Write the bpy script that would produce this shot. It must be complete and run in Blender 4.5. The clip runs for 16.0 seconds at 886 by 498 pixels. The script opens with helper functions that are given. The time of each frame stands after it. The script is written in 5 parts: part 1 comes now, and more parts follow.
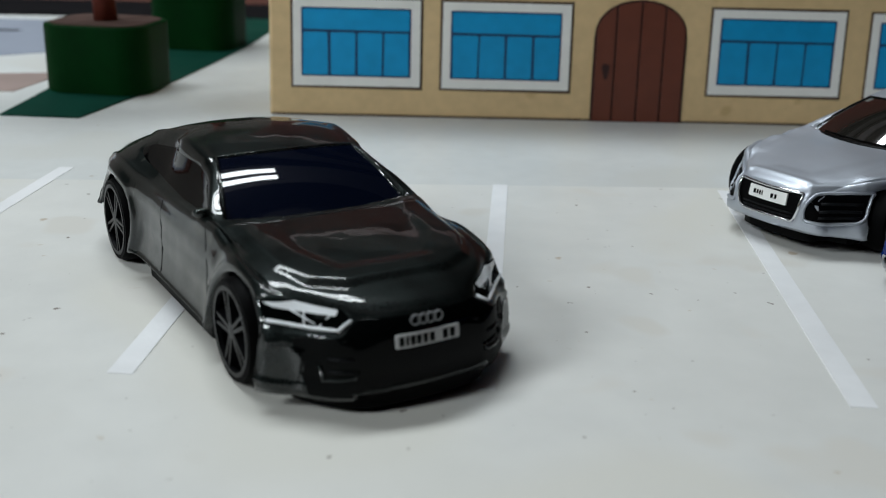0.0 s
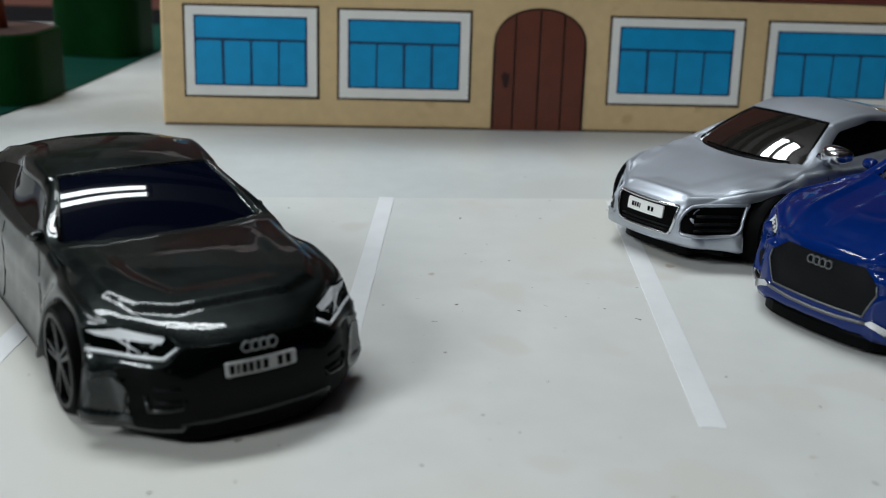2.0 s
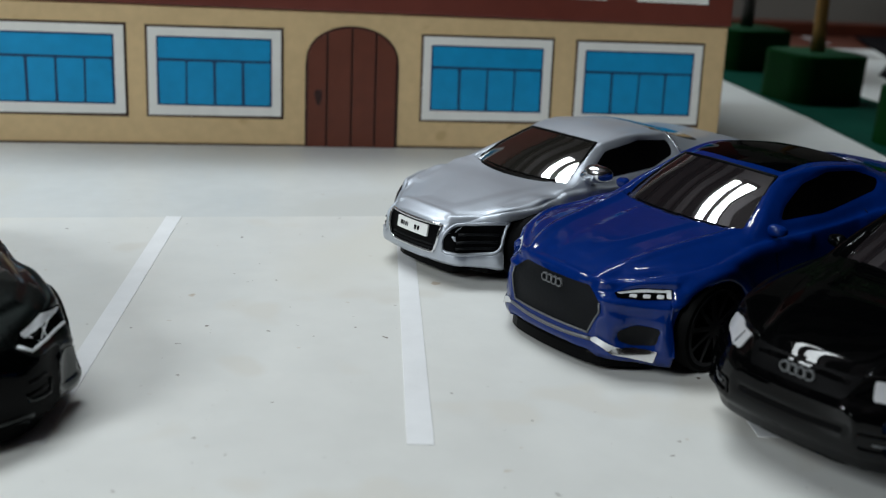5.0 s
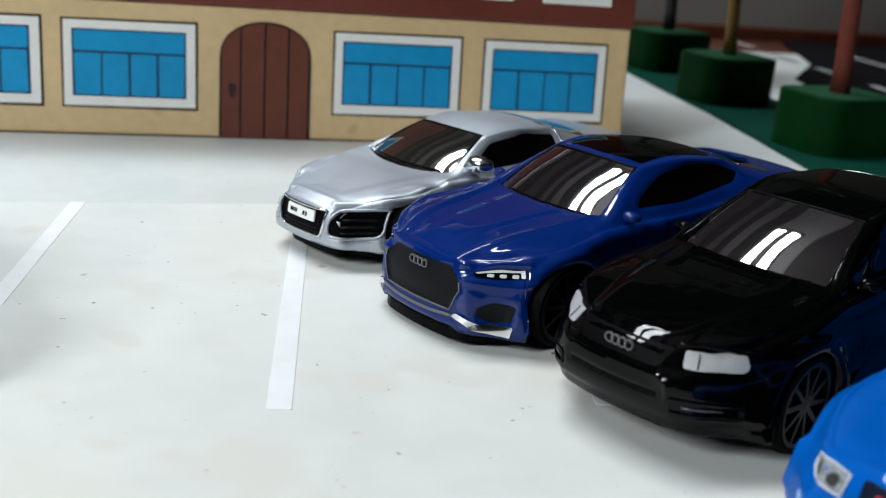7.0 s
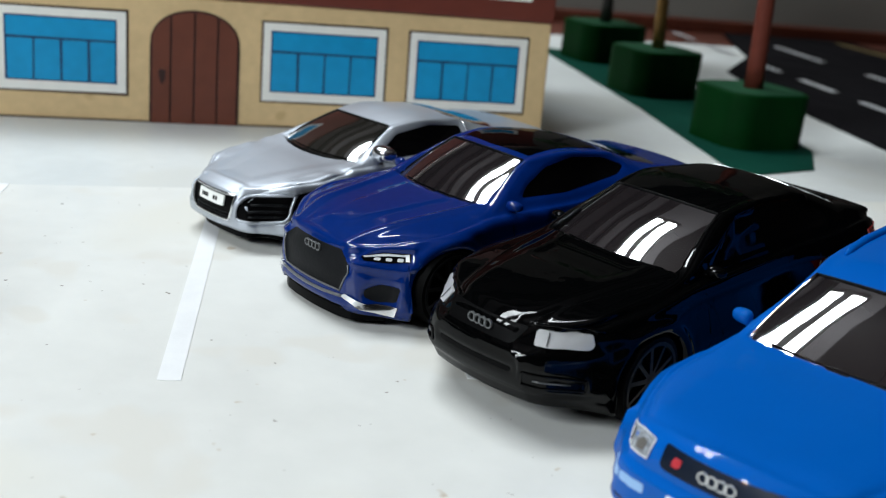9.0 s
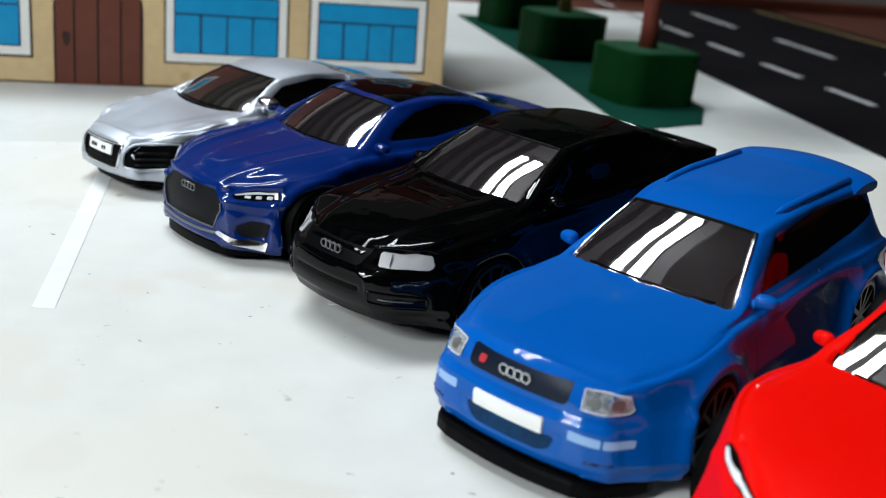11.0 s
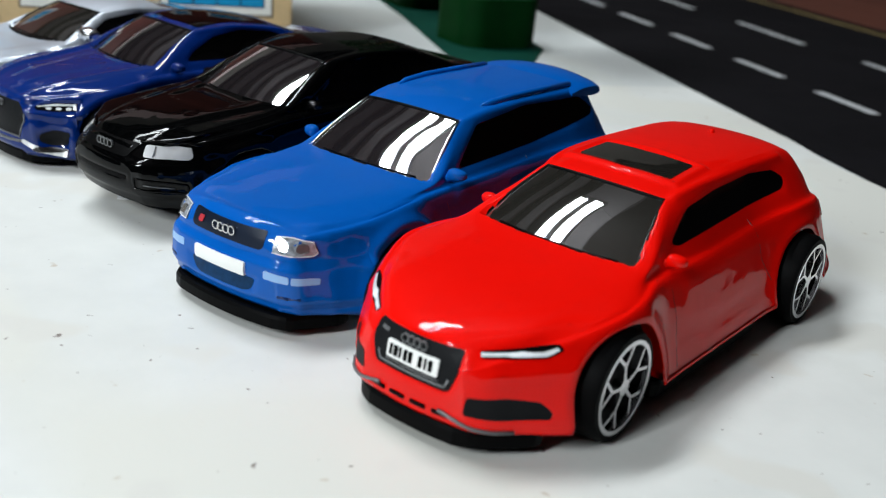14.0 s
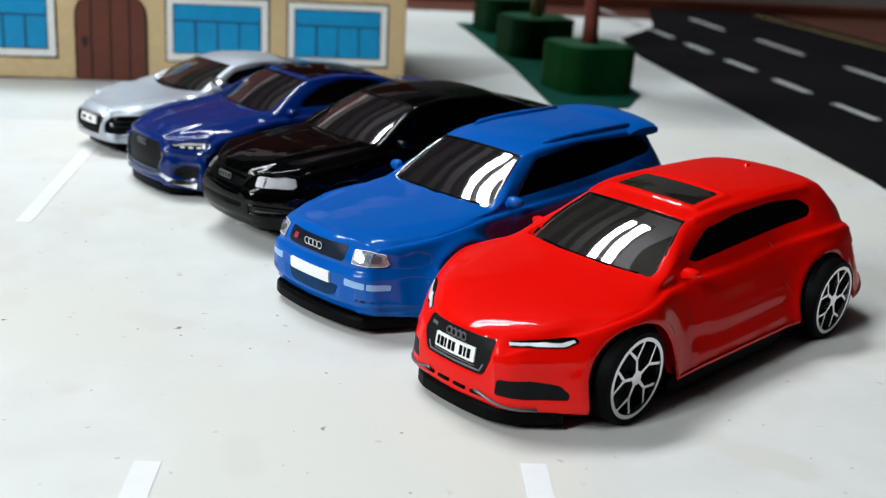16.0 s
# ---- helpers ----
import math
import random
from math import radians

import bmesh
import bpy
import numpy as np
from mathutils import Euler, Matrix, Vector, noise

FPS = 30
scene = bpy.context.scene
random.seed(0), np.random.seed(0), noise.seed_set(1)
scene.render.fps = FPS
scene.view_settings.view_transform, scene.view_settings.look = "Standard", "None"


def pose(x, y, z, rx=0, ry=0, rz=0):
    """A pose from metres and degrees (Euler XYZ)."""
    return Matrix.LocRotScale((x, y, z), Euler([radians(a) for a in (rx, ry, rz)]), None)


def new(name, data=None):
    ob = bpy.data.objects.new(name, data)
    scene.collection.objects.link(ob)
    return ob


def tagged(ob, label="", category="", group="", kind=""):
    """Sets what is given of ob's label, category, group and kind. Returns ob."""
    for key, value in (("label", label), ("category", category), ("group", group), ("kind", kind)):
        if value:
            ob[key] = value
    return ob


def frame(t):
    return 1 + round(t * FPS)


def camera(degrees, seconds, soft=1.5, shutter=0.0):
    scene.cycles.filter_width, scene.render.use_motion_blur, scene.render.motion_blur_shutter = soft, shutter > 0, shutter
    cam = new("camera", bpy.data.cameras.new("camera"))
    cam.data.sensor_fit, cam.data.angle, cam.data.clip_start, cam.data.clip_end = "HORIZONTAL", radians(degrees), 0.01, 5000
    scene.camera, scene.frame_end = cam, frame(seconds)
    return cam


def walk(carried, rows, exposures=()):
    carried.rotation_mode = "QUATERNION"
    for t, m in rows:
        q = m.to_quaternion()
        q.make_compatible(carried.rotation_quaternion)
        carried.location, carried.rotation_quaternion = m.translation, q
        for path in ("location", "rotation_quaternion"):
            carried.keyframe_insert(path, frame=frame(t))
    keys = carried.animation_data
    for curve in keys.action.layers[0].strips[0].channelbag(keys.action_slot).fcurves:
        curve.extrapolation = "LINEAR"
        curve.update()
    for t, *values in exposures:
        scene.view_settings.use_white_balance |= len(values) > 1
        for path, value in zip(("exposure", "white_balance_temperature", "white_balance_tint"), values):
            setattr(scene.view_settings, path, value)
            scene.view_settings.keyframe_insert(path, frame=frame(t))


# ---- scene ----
cam = camera(46.0, 16.0, soft=1.15)

PATH = [
    (0, 0.01317, 0.00552, 0.04294, -4.785, -19.213, 2.040),
    (0.5, 0.01496, 0.00535, 0.04375, -5.255, -19.149, 2.071),
    (1, 0.01748, 0.00576, 0.04392, -5.759, -19.052, 1.953),
    (1.5, 0.02008, 0.00671, 0.04385, -6.633, -18.983, 2.187),
    (2, 0.02290, 0.00768, 0.04400, -7.696, -18.974, 2.438),
    (2.5, 0.02572, 0.00856, 0.04422, -8.685, -18.816, 2.765),
    (3, 0.02894, 0.00862, 0.04457, -9.788, -18.752, 2.894),
    (3.5, 0.03168, 0.00797, 0.04484, -10.836, -18.602, 2.979),
    (4, 0.03493, 0.00662, 0.04564, -11.703, -18.458, 3.035),
    (6.5, 0.04567, -0.00337, 0.04752, -14.950, -18.021, 4.544),
    (7, 0.04783, -0.00641, 0.04800, -15.567, -18.113, 4.756),
    (7.5, 0.04950, -0.00888, 0.04900, -16.063, -18.379, 5.035),
    (8, 0.05064, -0.01044, 0.05014, -16.399, -18.650, 5.612),
    (8.5, 0.05257, -0.01350, 0.05094, -16.860, -18.735, 5.957),
    (9, 0.05439, -0.01679, 0.05187, -17.627, -18.872, 6.132),
    (11.5, 0.06462, -0.03367, 0.05074, -20.922, -20.178, 5.943),
    (12, 0.06714, -0.03754, 0.05034, -21.180, -20.545, 5.659),
    (12.5, 0.07008, -0.04316, 0.05024, -21.904, -20.751, 6.074),
    (13, 0.07362, -0.04819, 0.05015, -22.743, -20.754, 6.388),
    (13.5, 0.07619, -0.05263, 0.04983, -23.856, -20.928, 6.842),
    (14, 0.07803, -0.05902, 0.05037, -23.781, -21.061, 6.223),
    (14.5, 0.07961, -0.06652, 0.05015, -22.141, -20.639, 5.416),
    (15, 0.07982, -0.07116, 0.05122, -20.048, -20.271, 4.867),
    (15.5, 0.07958, -0.07476, 0.05242, -17.999, -19.880, 4.443),
    (16, 0.08016, -0.08080, 0.05456, -15.686, -19.182, 4.244),
]
walk(cam, [(t, pose(x, y, z, 90 + pitch, 0, yaw) @ pose(0, 0, 0, 0, 0, roll)) for t, x, y, z, yaw, pitch, roll in PATH], exposures=((0, -1.26), (4, -1.26), (6.5, -0.68), (9, -0.54), (12.5, -0.36), (16, -0.38)))
from mathutils.bvhtree import BVHTree

cam.data.dof.use_dof = True
cam.data.dof.focus_distance = 0.125
cam.data.dof.aperture_fstop = 42

# ---- light: a closed room with a twin-tube ceiling lamp and an added fill lamp ----
world = bpy.data.worlds.new("room_world")
world.use_nodes = True
world.node_tree.nodes["Background"].inputs[0].default_value = (0.55, 0.6, 0.7, 1)
world.node_tree.nodes["Background"].inputs[1].default_value = 0.005
scene.world = world

MM = 0.001


# ---- materials ----
def material(name, color, rough=0.5, metal=0.0, coat=0.0, var=0.0, scale=400.0, bump=0.0, bscale=2000.0, spec=0.5, flake=0.0, stain=None, coat_ior=1.5, ripple=0.0, rscale=420.0):
    m = bpy.data.materials.new(name)
    m.use_nodes = True
    nt = m.node_tree
    b = nt.nodes["Principled BSDF"]
    b.inputs["Base Color"].default_value = (*color, 1)
    b.inputs["Roughness"].default_value = rough
    b.inputs["Metallic"].default_value = metal
    b.inputs["Coat Weight"].default_value = coat
    b.inputs["Coat Roughness"].default_value = 0.03
    b.inputs["Coat IOR"].default_value = coat_ior
    b.inputs["Specular IOR Level"].default_value = spec
    tc = nt.nodes.new("ShaderNodeTexCoord")
    last = None
    if var:
        n1 = nt.nodes.new("ShaderNodeTexNoise")
        n1.inputs["Scale"].default_value = scale
        n1.inputs["Detail"].default_value = 6
        nt.links.new(tc.outputs["Object"], n1.inputs["Vector"])
        n2 = nt.nodes.new("ShaderNodeTexNoise")
        n2.inputs["Scale"].default_value = scale * 0.12
        n2.inputs["Detail"].default_value = 3
        nt.links.new(tc.outputs["Object"], n2.inputs["Vector"])
        add = nt.nodes.new("ShaderNodeMath")
        add.operation = "ADD"
        nt.links.new(n1.outputs["Fac"], add.inputs[0])
        nt.links.new(n2.outputs["Fac"], add.inputs[1])
        ramp = nt.nodes.new("ShaderNodeMapRange")
        ramp.inputs["From Min"].default_value = 0.6
        ramp.inputs["From Max"].default_value = 1.4
        ramp.inputs["To Min"].default_value = 1 - var
        ramp.inputs["To Max"].default_value = 1 + var
        nt.links.new(add.outputs[0], ramp.inputs["Value"])
        mul = nt.nodes.new("ShaderNodeVectorMath")
        mul.operation = "SCALE"
        mul.inputs[0].default_value = color
        nt.links.new(ramp.outputs[0], mul.inputs["Scale"])
        last = mul.outputs[0]
        rr = nt.nodes.new("ShaderNodeMapRange")
        rr.inputs["From Min"].default_value = 0.3
        rr.inputs["From Max"].default_value = 0.7
        rr.inputs["To Min"].default_value = max(rough * 0.85, 0.02)
        rr.inputs["To Max"].default_value = min(rough * 1.15, 1)
        nt.links.new(n2.outputs["Fac"], rr.inputs["Value"])
        nt.links.new(rr.outputs[0], b.inputs["Roughness"])
    if stain:
        # scattered specks and smudges of another colour: (colour, scale, threshold)
        for col, sc, th in stain:
            v = nt.nodes.new("ShaderNodeTexNoise")
            v.inputs["Scale"].default_value = sc
            v.inputs["Detail"].default_value = 2
            nt.links.new(tc.outputs["Object"], v.inputs["Vector"])
            st = nt.nodes.new("ShaderNodeMapRange")
            st.inputs["From Min"].default_value = th
            st.inputs["From Max"].default_value = th + 0.05
            nt.links.new(v.outputs["Fac"], st.inputs["Value"])
            mix = nt.nodes.new("ShaderNodeMix")
            mix.data_type = "RGBA"
            nt.links.new(st.outputs[0], mix.inputs["Factor"])
            if last is None:
                mix.inputs["A"].default_value = (*color, 1)
            else:
                nt.links.new(last, mix.inputs["A"])
            mix.inputs["B"].default_value = (*col, 1)
            last = mix.outputs["Result"]
    if last is not None:
        nt.links.new(last, b.inputs["Base Color"])
    if flake or bump:
        bn = nt.nodes.new("ShaderNodeTexNoise")
        bn.inputs["Scale"].default_value = bscale
        bn.inputs["Detail"].default_value = 4
        nt.links.new(tc.outputs["Object"], bn.inputs["Vector"])
        bp = nt.nodes.new("ShaderNodeBump")
        bp.inputs["Strength"].default_value = flake or bump
        bp.inputs["Distance"].default_value = 0.0001
        nt.links.new(bn.outputs["Fac"], bp.inputs["Height"])
        nt.links.new(bp.outputs[0], b.inputs["Normal"])
    if ripple:
        # the faint waviness of thick toy lacquer or moulded glass
        rn = nt.nodes.new("ShaderNodeTexNoise")
        rn.inputs["Scale"].default_value = rscale
        rn.inputs["Detail"].default_value = 1.5
        nt.links.new(tc.outputs["Object"], rn.inputs["Vector"])
        rb = nt.nodes.new("ShaderNodeBump")
        rb.inputs["Strength"].default_value = ripple
        rb.inputs["Distance"].default_value = 0.0001
        nt.links.new(rn.outputs["Fac"], rb.inputs["Height"])
        nt.links.new(rb.outputs[0], b.inputs["Coat Normal"])
    return m


BOARD = material("grey_card", (0.58, 0.594, 0.584), 0.42, var=0.06, scale=300, bump=0.25, bscale=900, stain=[((0.565, 0.572, 0.55), 22, 0.52), ((0.40, 0.36, 0.30), 420, 0.745)])
SHEET = material("pale_card", (0.655, 0.655, 0.63), 0.4, var=0.07, scale=160, bump=0.3, bscale=700, stain=[((0.652, 0.642, 0.595), 16, 0.50), ((0.63, 0.615, 0.575), 60, 0.60), ((0.47, 0.40, 0.32), 300, 0.72), ((0.17, 0.14, 0.12), 620, 0.722)])
LINE = material("white_line_paint", (0.765, 0.77, 0.78), 0.4, var=0.06, scale=300, bump=0.2)
WALL_TAN = material("tan_card_wall", (0.68, 0.49, 0.26), 0.6, var=0.10, scale=500, bump=0.3, stain=[((0.58, 0.40, 0.20), 110, 0.70)])
BAND = material("oxblood_card", (0.155, 0.032, 0.02), 0.5, var=0.12, scale=300, bump=0.2)
FRAME_W = material("white_card_frame", (0.86, 0.85, 0.81), 0.55, var=0.05, scale=400)
INK_SHADE = material("brown_ink_and_foot_shade", (0.07, 0.04, 0.025), 0.6)
PANE = material("blue_painted_pane", (0.0, 0.30, 0.60), 0.45, var=0.12, scale=350)
MUNTIN = material("dark_blue_ink", (0.01, 0.05, 0.13), 0.5)
DOORM = material("brown_door_paint", (0.135, 0.035, 0.018), 0.5, var=0.15, scale=300, bump=0.2)
DOORL = material("dark_door_line", (0.03, 0.008, 0.006), 0.6)
GREEN = material("green_planter_paint", (0.0008, 0.024, 0.004), 0.6, spec=0.05, var=0.25, scale=250, bump=0.25)
GREEN_TOP = material("pale_green_card", (0.012, 0.055, 0.026), 0.6, spec=0.1, var=0.12, scale=250)
STRIP = material("teal_green_strip", (0.003, 0.040, 0.027), 0.6, spec=0.06, var=0.15, scale=200)
TRUNK_R = material("red_brown_bark", (0.12, 0.028, 0.018), 0.6, spec=0.15, var=0.25, scale=350, bump=0.5, bscale=800)
TRUNK_Y = material("ochre_bark", (0.22, 0.115, 0.02), 0.6, var=0.25, scale=350, bump=0.5, bscale=800)
TRUNK_K = material("dark_bark", (0.015, 0.013, 0.012), 0.6, var=0.2, scale=350, bump=0.5, bscale=800)
LEAF = material("leaf_green", (0.03, 0.10, 0.02), 0.5, var=0.4, scale=150)
ASPHALT = material("black_road_card", (0.006, 0.0055, 0.0065), 0.85, spec=0.04, var=0.25, scale=250, bump=0.3)
ROAD_W = material("road_marking", (0.42, 0.42, 0.43), 0.5, var=0.08, scale=250)
ROAD_Y = material("yellow_road_line", (0.20, 0.14, 0.05), 0.5, var=0.1, scale=250)
SIDE_ST = material("blue_grey_card", (0.235, 0.26, 0.315), 0.6, spec=0.2, var=0.10, scale=80)
SOIL = material("brown_planter_soil", (0.075, 0.045, 0.038), 0.8, spec=0.1, var=0.3, scale=300, bump=0.4)
FADED = material("faded_pink_brown_paint", (0.27, 0.20, 0.18), 0.7, var=0.25, scale=60)
WOOD = material("red_brown_wood", (0.085, 0.022, 0.012), 0.45, var=0.3, scale=60)
BACK = material("grey_board", (0.20, 0.19, 0.172), 0.8, spec=0.1, var=0.1, scale=12)
ROOM_WALL = material("dark_room_wall", (0.07, 0.065, 0.06), 0.8, var=0.06, scale=12)
CEILING = material("mauve_grey_ceiling", (0.43, 0.40, 0.41), 0.8, var=0.08, scale=6)
BEAM = material("dark_beam", (0.03, 0.024, 0.022), 0.7, var=0.2, scale=20)
LAMP_BODY = material("white_lamp_body", (0.8, 0.8, 0.8), 0.4)

P_RED = material("red_paint", (0.71, 0.0030, 0.0008), 0.5, coat=0.5, spec=0.02, var=0.03, scale=200, ripple=0.35)
P_RS2 = material("bright_blue_paint", (0.0, 0.082, 0.375), 0.5, coat=0.5, spec=0.02, var=0.03, scale=200, ripple=0.35)
P_BLK = material("black_paint", (0.0008, 0.0009, 0.0010), 0.4, coat=0.42, spec=0.0, var=0.05, scale=200, ripple=0.3)
P_RS5 = material("deep_blue_metallic", (0.0, 0.015, 0.12), 0.5, coat=0.75, spec=0.02, var=0.12, scale=900, ripple=0.4)
P_R8 = material("silver_paint", (0.43, 0.46, 0.51), 0.46, metal=0.7, coat=0.35, flake=0.05, bscale=7000, var=0.05, scale=300, ripple=0.2)
P_GT = material("graphite_metallic", (0.0075, 0.0105, 0.010), 0.40, metal=0.7, spec=0.1, coat=0.85, flake=0.12, bscale=5000, var=0.5, scale=2500, ripple=0.3)
GLASS = material("smoked_window", (0.010, 0.008, 0.009), 0.03, coat=1.0, spec=0.8, coat_ior=2.3, ripple=0.85, rscale=130)
SIDE_GLASS = material("dark_side_window", (0.0016, 0.0015, 0.0017), 0.04, coat=0.22, spec=0.1, ripple=0.4, rscale=160)
GLASS_GT = material("blue_black_window", (0.0015, 0.003, 0.009), 0.04, coat=0.2, spec=0.3, ripple=0.5, rscale=160)
GLASS_R = material("brown_smoked_window", (0.014, 0.013, 0.011), 0.03, coat=1.0, spec=0.8, coat_ior=2.2, ripple=0.75, rscale=130)
TRIM = material("black_plastic", (0.0014, 0.0014, 0.0016), 0.4, var=0.1, scale=300, bump=0.1, spec=0.05)
SATIN = material("satin_dark_plastic", (0.0055, 0.006, 0.007), 0.45, spec=0.1, var=0.25, scale=500, bump=0.3)
CHROME = material("chrome", (0.72, 0.73, 0.75), 0.16, metal=1.0, var=0.05, scale=300)
SILVER_INK = material("silver_ink", (0.14, 0.145, 0.15), 0.35, metal=0.4)
LAMP_W = material("lamp_white_and_glare", (0.72, 0.74, 0.76), 0.25, coat=0.6, var=0.10, scale=700)
LAMP_S = material("lamp_silver_ink", (0.60, 0.60, 0.61), 0.28, metal=0.45, coat=0.5, var=0.18, scale=420)
LAMP_G = material("lamp_grey_glass", (0.25, 0.27, 0.30), 0.12, coat=1.0, var=0.95, scale=2200)
PLATE_W = material("plate_white", (0.80, 0.80, 0.78), 0.35, var=0.03)
PLATE_G = material("plate_grey", (0.40, 0.40, 0.40), 0.4, var=0.06)
BADGE_R = material("badge_red", (0.42, 0.02, 0.03), 0.35)
TAIL_R = material("tail_lamp_red", (0.35, 0.01, 0.01), 0.2, coat=1.0)
PALE_BLUE = material("pale_blue_ink", (0.25, 0.42, 0.68), 0.35)
RUBBER = material("tyre_rubber", (0.0014, 0.0014, 0.0015), 0.6, spec=0.04, var=0.2, scale=500, bump=0.2)
RIM_C = material("chrome_rim", (0.66, 0.66, 0.68), 0.22, metal=1.0)
RIM_K = material("dark_rim", (0.006, 0.006, 0.007), 0.4, metal=0.4, spec=0.2, var=0.2, scale=500)


# ---- mesh helpers (all in millimetres, turned into metres when linked) ----
def part(name, bm, mat, parent=None, label="", smooth=False):
    me = bpy.data.meshes.new(name)
    for v in bm.verts:
        v.co *= MM
    if smooth:
        for f in bm.faces:
            f.smooth = True
    bm.to_mesh(me)
    bm.free()
    me.materials.append(mat)
    ob = new(name, me)
    if parent is not None:
        ob.parent = parent
    if label:
        ob["label"] = label
    return ob


def thing(name, label, category, at, rz=0.0, group="", kind=""):
    ob = new(name)
    ob.empty_display_size = 0.005
    ob.matrix_basis = pose(at[0] * MM, at[1] * MM, at[2] * MM, 0, 0, rz)
    return tagged(ob, label, category, group, kind)


def box_bm(x0, x1, y0, y1, z0, z1, bevel=0.0, seg=2):
    bm = bmesh.new()
    bmesh.ops.create_cube(bm, size=1.0)
    for v in bm.verts:
        v.co = Vector(((x0 + x1) / 2 + v.co.x * (x1 - x0), (y0 + y1) / 2 + v.co.y * (y1 - y0), (z0 + z1) / 2 + v.co.z * (z1 - z0)))
    if bevel:
        bmesh.ops.bevel(bm, geom=bm.edges[:], offset=bevel, segments=seg, profile=0.5, affect="EDGES")
    return bm


def prism_bm(poly, z0, z1, bevel=0.0, axis="z"):
    """A flat outline raised from z0 to z1; axis y: the outline lies in x, z and is raised along y."""
    bm = bmesh.new()
    put = (lambda a, b, c: (a, b, c)) if axis == "z" else ((lambda a, b, c: (a, c, b)) if axis == "y" else (lambda a, b, c: (c, a, b)))
    low = [bm.verts.new(put(a, b, z0)) for a, b in poly]
    high = [bm.verts.new(put(a, b, z1)) for a, b in poly]
    n = len(poly)
    bm.faces.new(low[::-1])
    top = bm.faces.new(high)
    for i in range(n):
        bm.faces.new((low[i], low[(i + 1) % n], high[(i + 1) % n], high[i]))
    bmesh.ops.recalc_face_normals(bm, faces=bm.faces[:])
    if bevel:
        bmesh.ops.bevel(bm, geom=list(top.edges), offset=bevel, segments=2, profile=0.5, affect="EDGES")
    return bm


def rounded(poly, r, n=4):
    out = []
    k = len(poly)
    for i in range(k):
        p, a, b = Vector(poly[i]), Vector(poly[i - 1]), Vector(poly[(i + 1) % k])
        da, db = (a - p), (b - p)
        rr = min(r, da.length * 0.45, db.length * 0.45)
        s, e = p + da.normalized() * rr, p + db.normalized() * rr
        for j in range(n + 1):
            t = j / n
            q = s * (1 - t) ** 2 + p * 2 * t * (1 - t) + e * t * t
            out.append((q.x, q.y))
    return out


def tube_bm(points, radius, sides=6, closed=False):
    bm = bmesh.new()
    pts = [Vector(p) for p in points]
    n = len(pts)
    rings = []
    for i in range(n):
        a = pts[i - 1] if (i > 0 or closed) else pts[i]
        b = pts[(i + 1) % n] if (i < n - 1 or closed) else pts[i]
        d = (b - a).normalized() if (b - a).length > 1e-9 else Vector((1, 0, 0))
        up = Vector((0, 0, 1)) if abs(d.z) < 0.9 else Vector((1, 0, 0))
        s = d.cross(up).normalized()
        u = s.cross(d)
        rad = radius[i] if isinstance(radius, (list, tuple)) else radius
        rings.append([bm.verts.new(pts[i] + (s * math.cos(2 * math.pi * k / sides) + u * math.sin(2 * math.pi * k / sides)) * rad) for k in range(sides)])
    for i in range(n if closed else n - 1):
        r0, r1 = rings[i], rings[(i + 1) % n]
        for k in range(sides):
            bm.faces.new((r0[k], r0[(k + 1) % sides], r1[(k + 1) % sides], r1[k]))
    if not closed:
        bm.faces.new(rings[0][::-1])
        bm.faces.new(rings[-1])
    bmesh.ops.recalc_face_normals(bm, faces=bm.faces[:])
    return bm


def lathe_bm(profile, n=32):
    """Profile points (radius, y), turned round the y axis."""
    bm = bmesh.new()
    rings = [[bm.verts.new((r * math.cos(2 * math.pi * k / n), y, r * math.sin(2 * math.pi * k / n))) for k in range(n)] for r, y in profile]
    for a, b in zip(rings, rings[1:]):
        for k in range(n):
            bm.faces.new((a[k], a[(k + 1) % n], b[(k + 1) % n], b[k]))
    bmesh.ops.recalc_face_normals(bm, faces=bm.faces[:])
    return bm


def merge(*bms):
    out = bmesh.new()
    for b in bms:
        me = bpy.data.meshes.new("tmp")
        b.to_mesh(me)
        b.free()
        out.from_mesh(me)
        bpy.data.meshes.remove(me)
    return out


# ---- setting: table board, sheets, road, room ----
def slab(name, poly, z0, z1, mat, label, category):
    ob = part(name, prism_bm(poly, z0, z1), mat)
    return tagged(ob, label, category, kind="structure")


slab("ground", [(-1500, -1900), (1500, -1900), (1500, 462), (-1500, 462)], -30, -1.4, WOOD, "red-brown wooden table top under the model street", "ground")
slab("pavement", [(-260, -400), (330, -400), (330, 395), (-260, 395)], -1.4, -0.3, BOARD, "pale grey card base of the model street", "pavement")
slab("parking_sheet", [(-150, -330), (215, -330), (226, 92), (240, 158), (-150, 158)], -0.3, 0.0, SHEET, "pale grey card sheet of the parking lot", "pavement")
slab("pavement_back", [(-150, 158), (240, 158), (262, 300), (290, 352), (250, 392), (-150, 392)], -0.3, 0.0, BOARD, "grey card forecourt before the model house", "pavement")
slab("road", [(190, -260), (227.5, 92), (239, 186), (249.6, 276), (262, 320), (296, 362), (330, 440), (400, 440), (392, 200), (372, -260)], -0.3, 0.35, ASPHALT, "black card road with white lane dashes", "road")


def bar(x0, y0, x1, y1, w):
    d = Vector((x1 - x0, y1 - y0)).normalized() * (w / 2)
    return [(x0 + d.y, y0 - d.x), (x1 + d.y, y1 - d.x), (x1 - d.y, y1 + d.x), (x0 - d.y, y0 + d.x)]


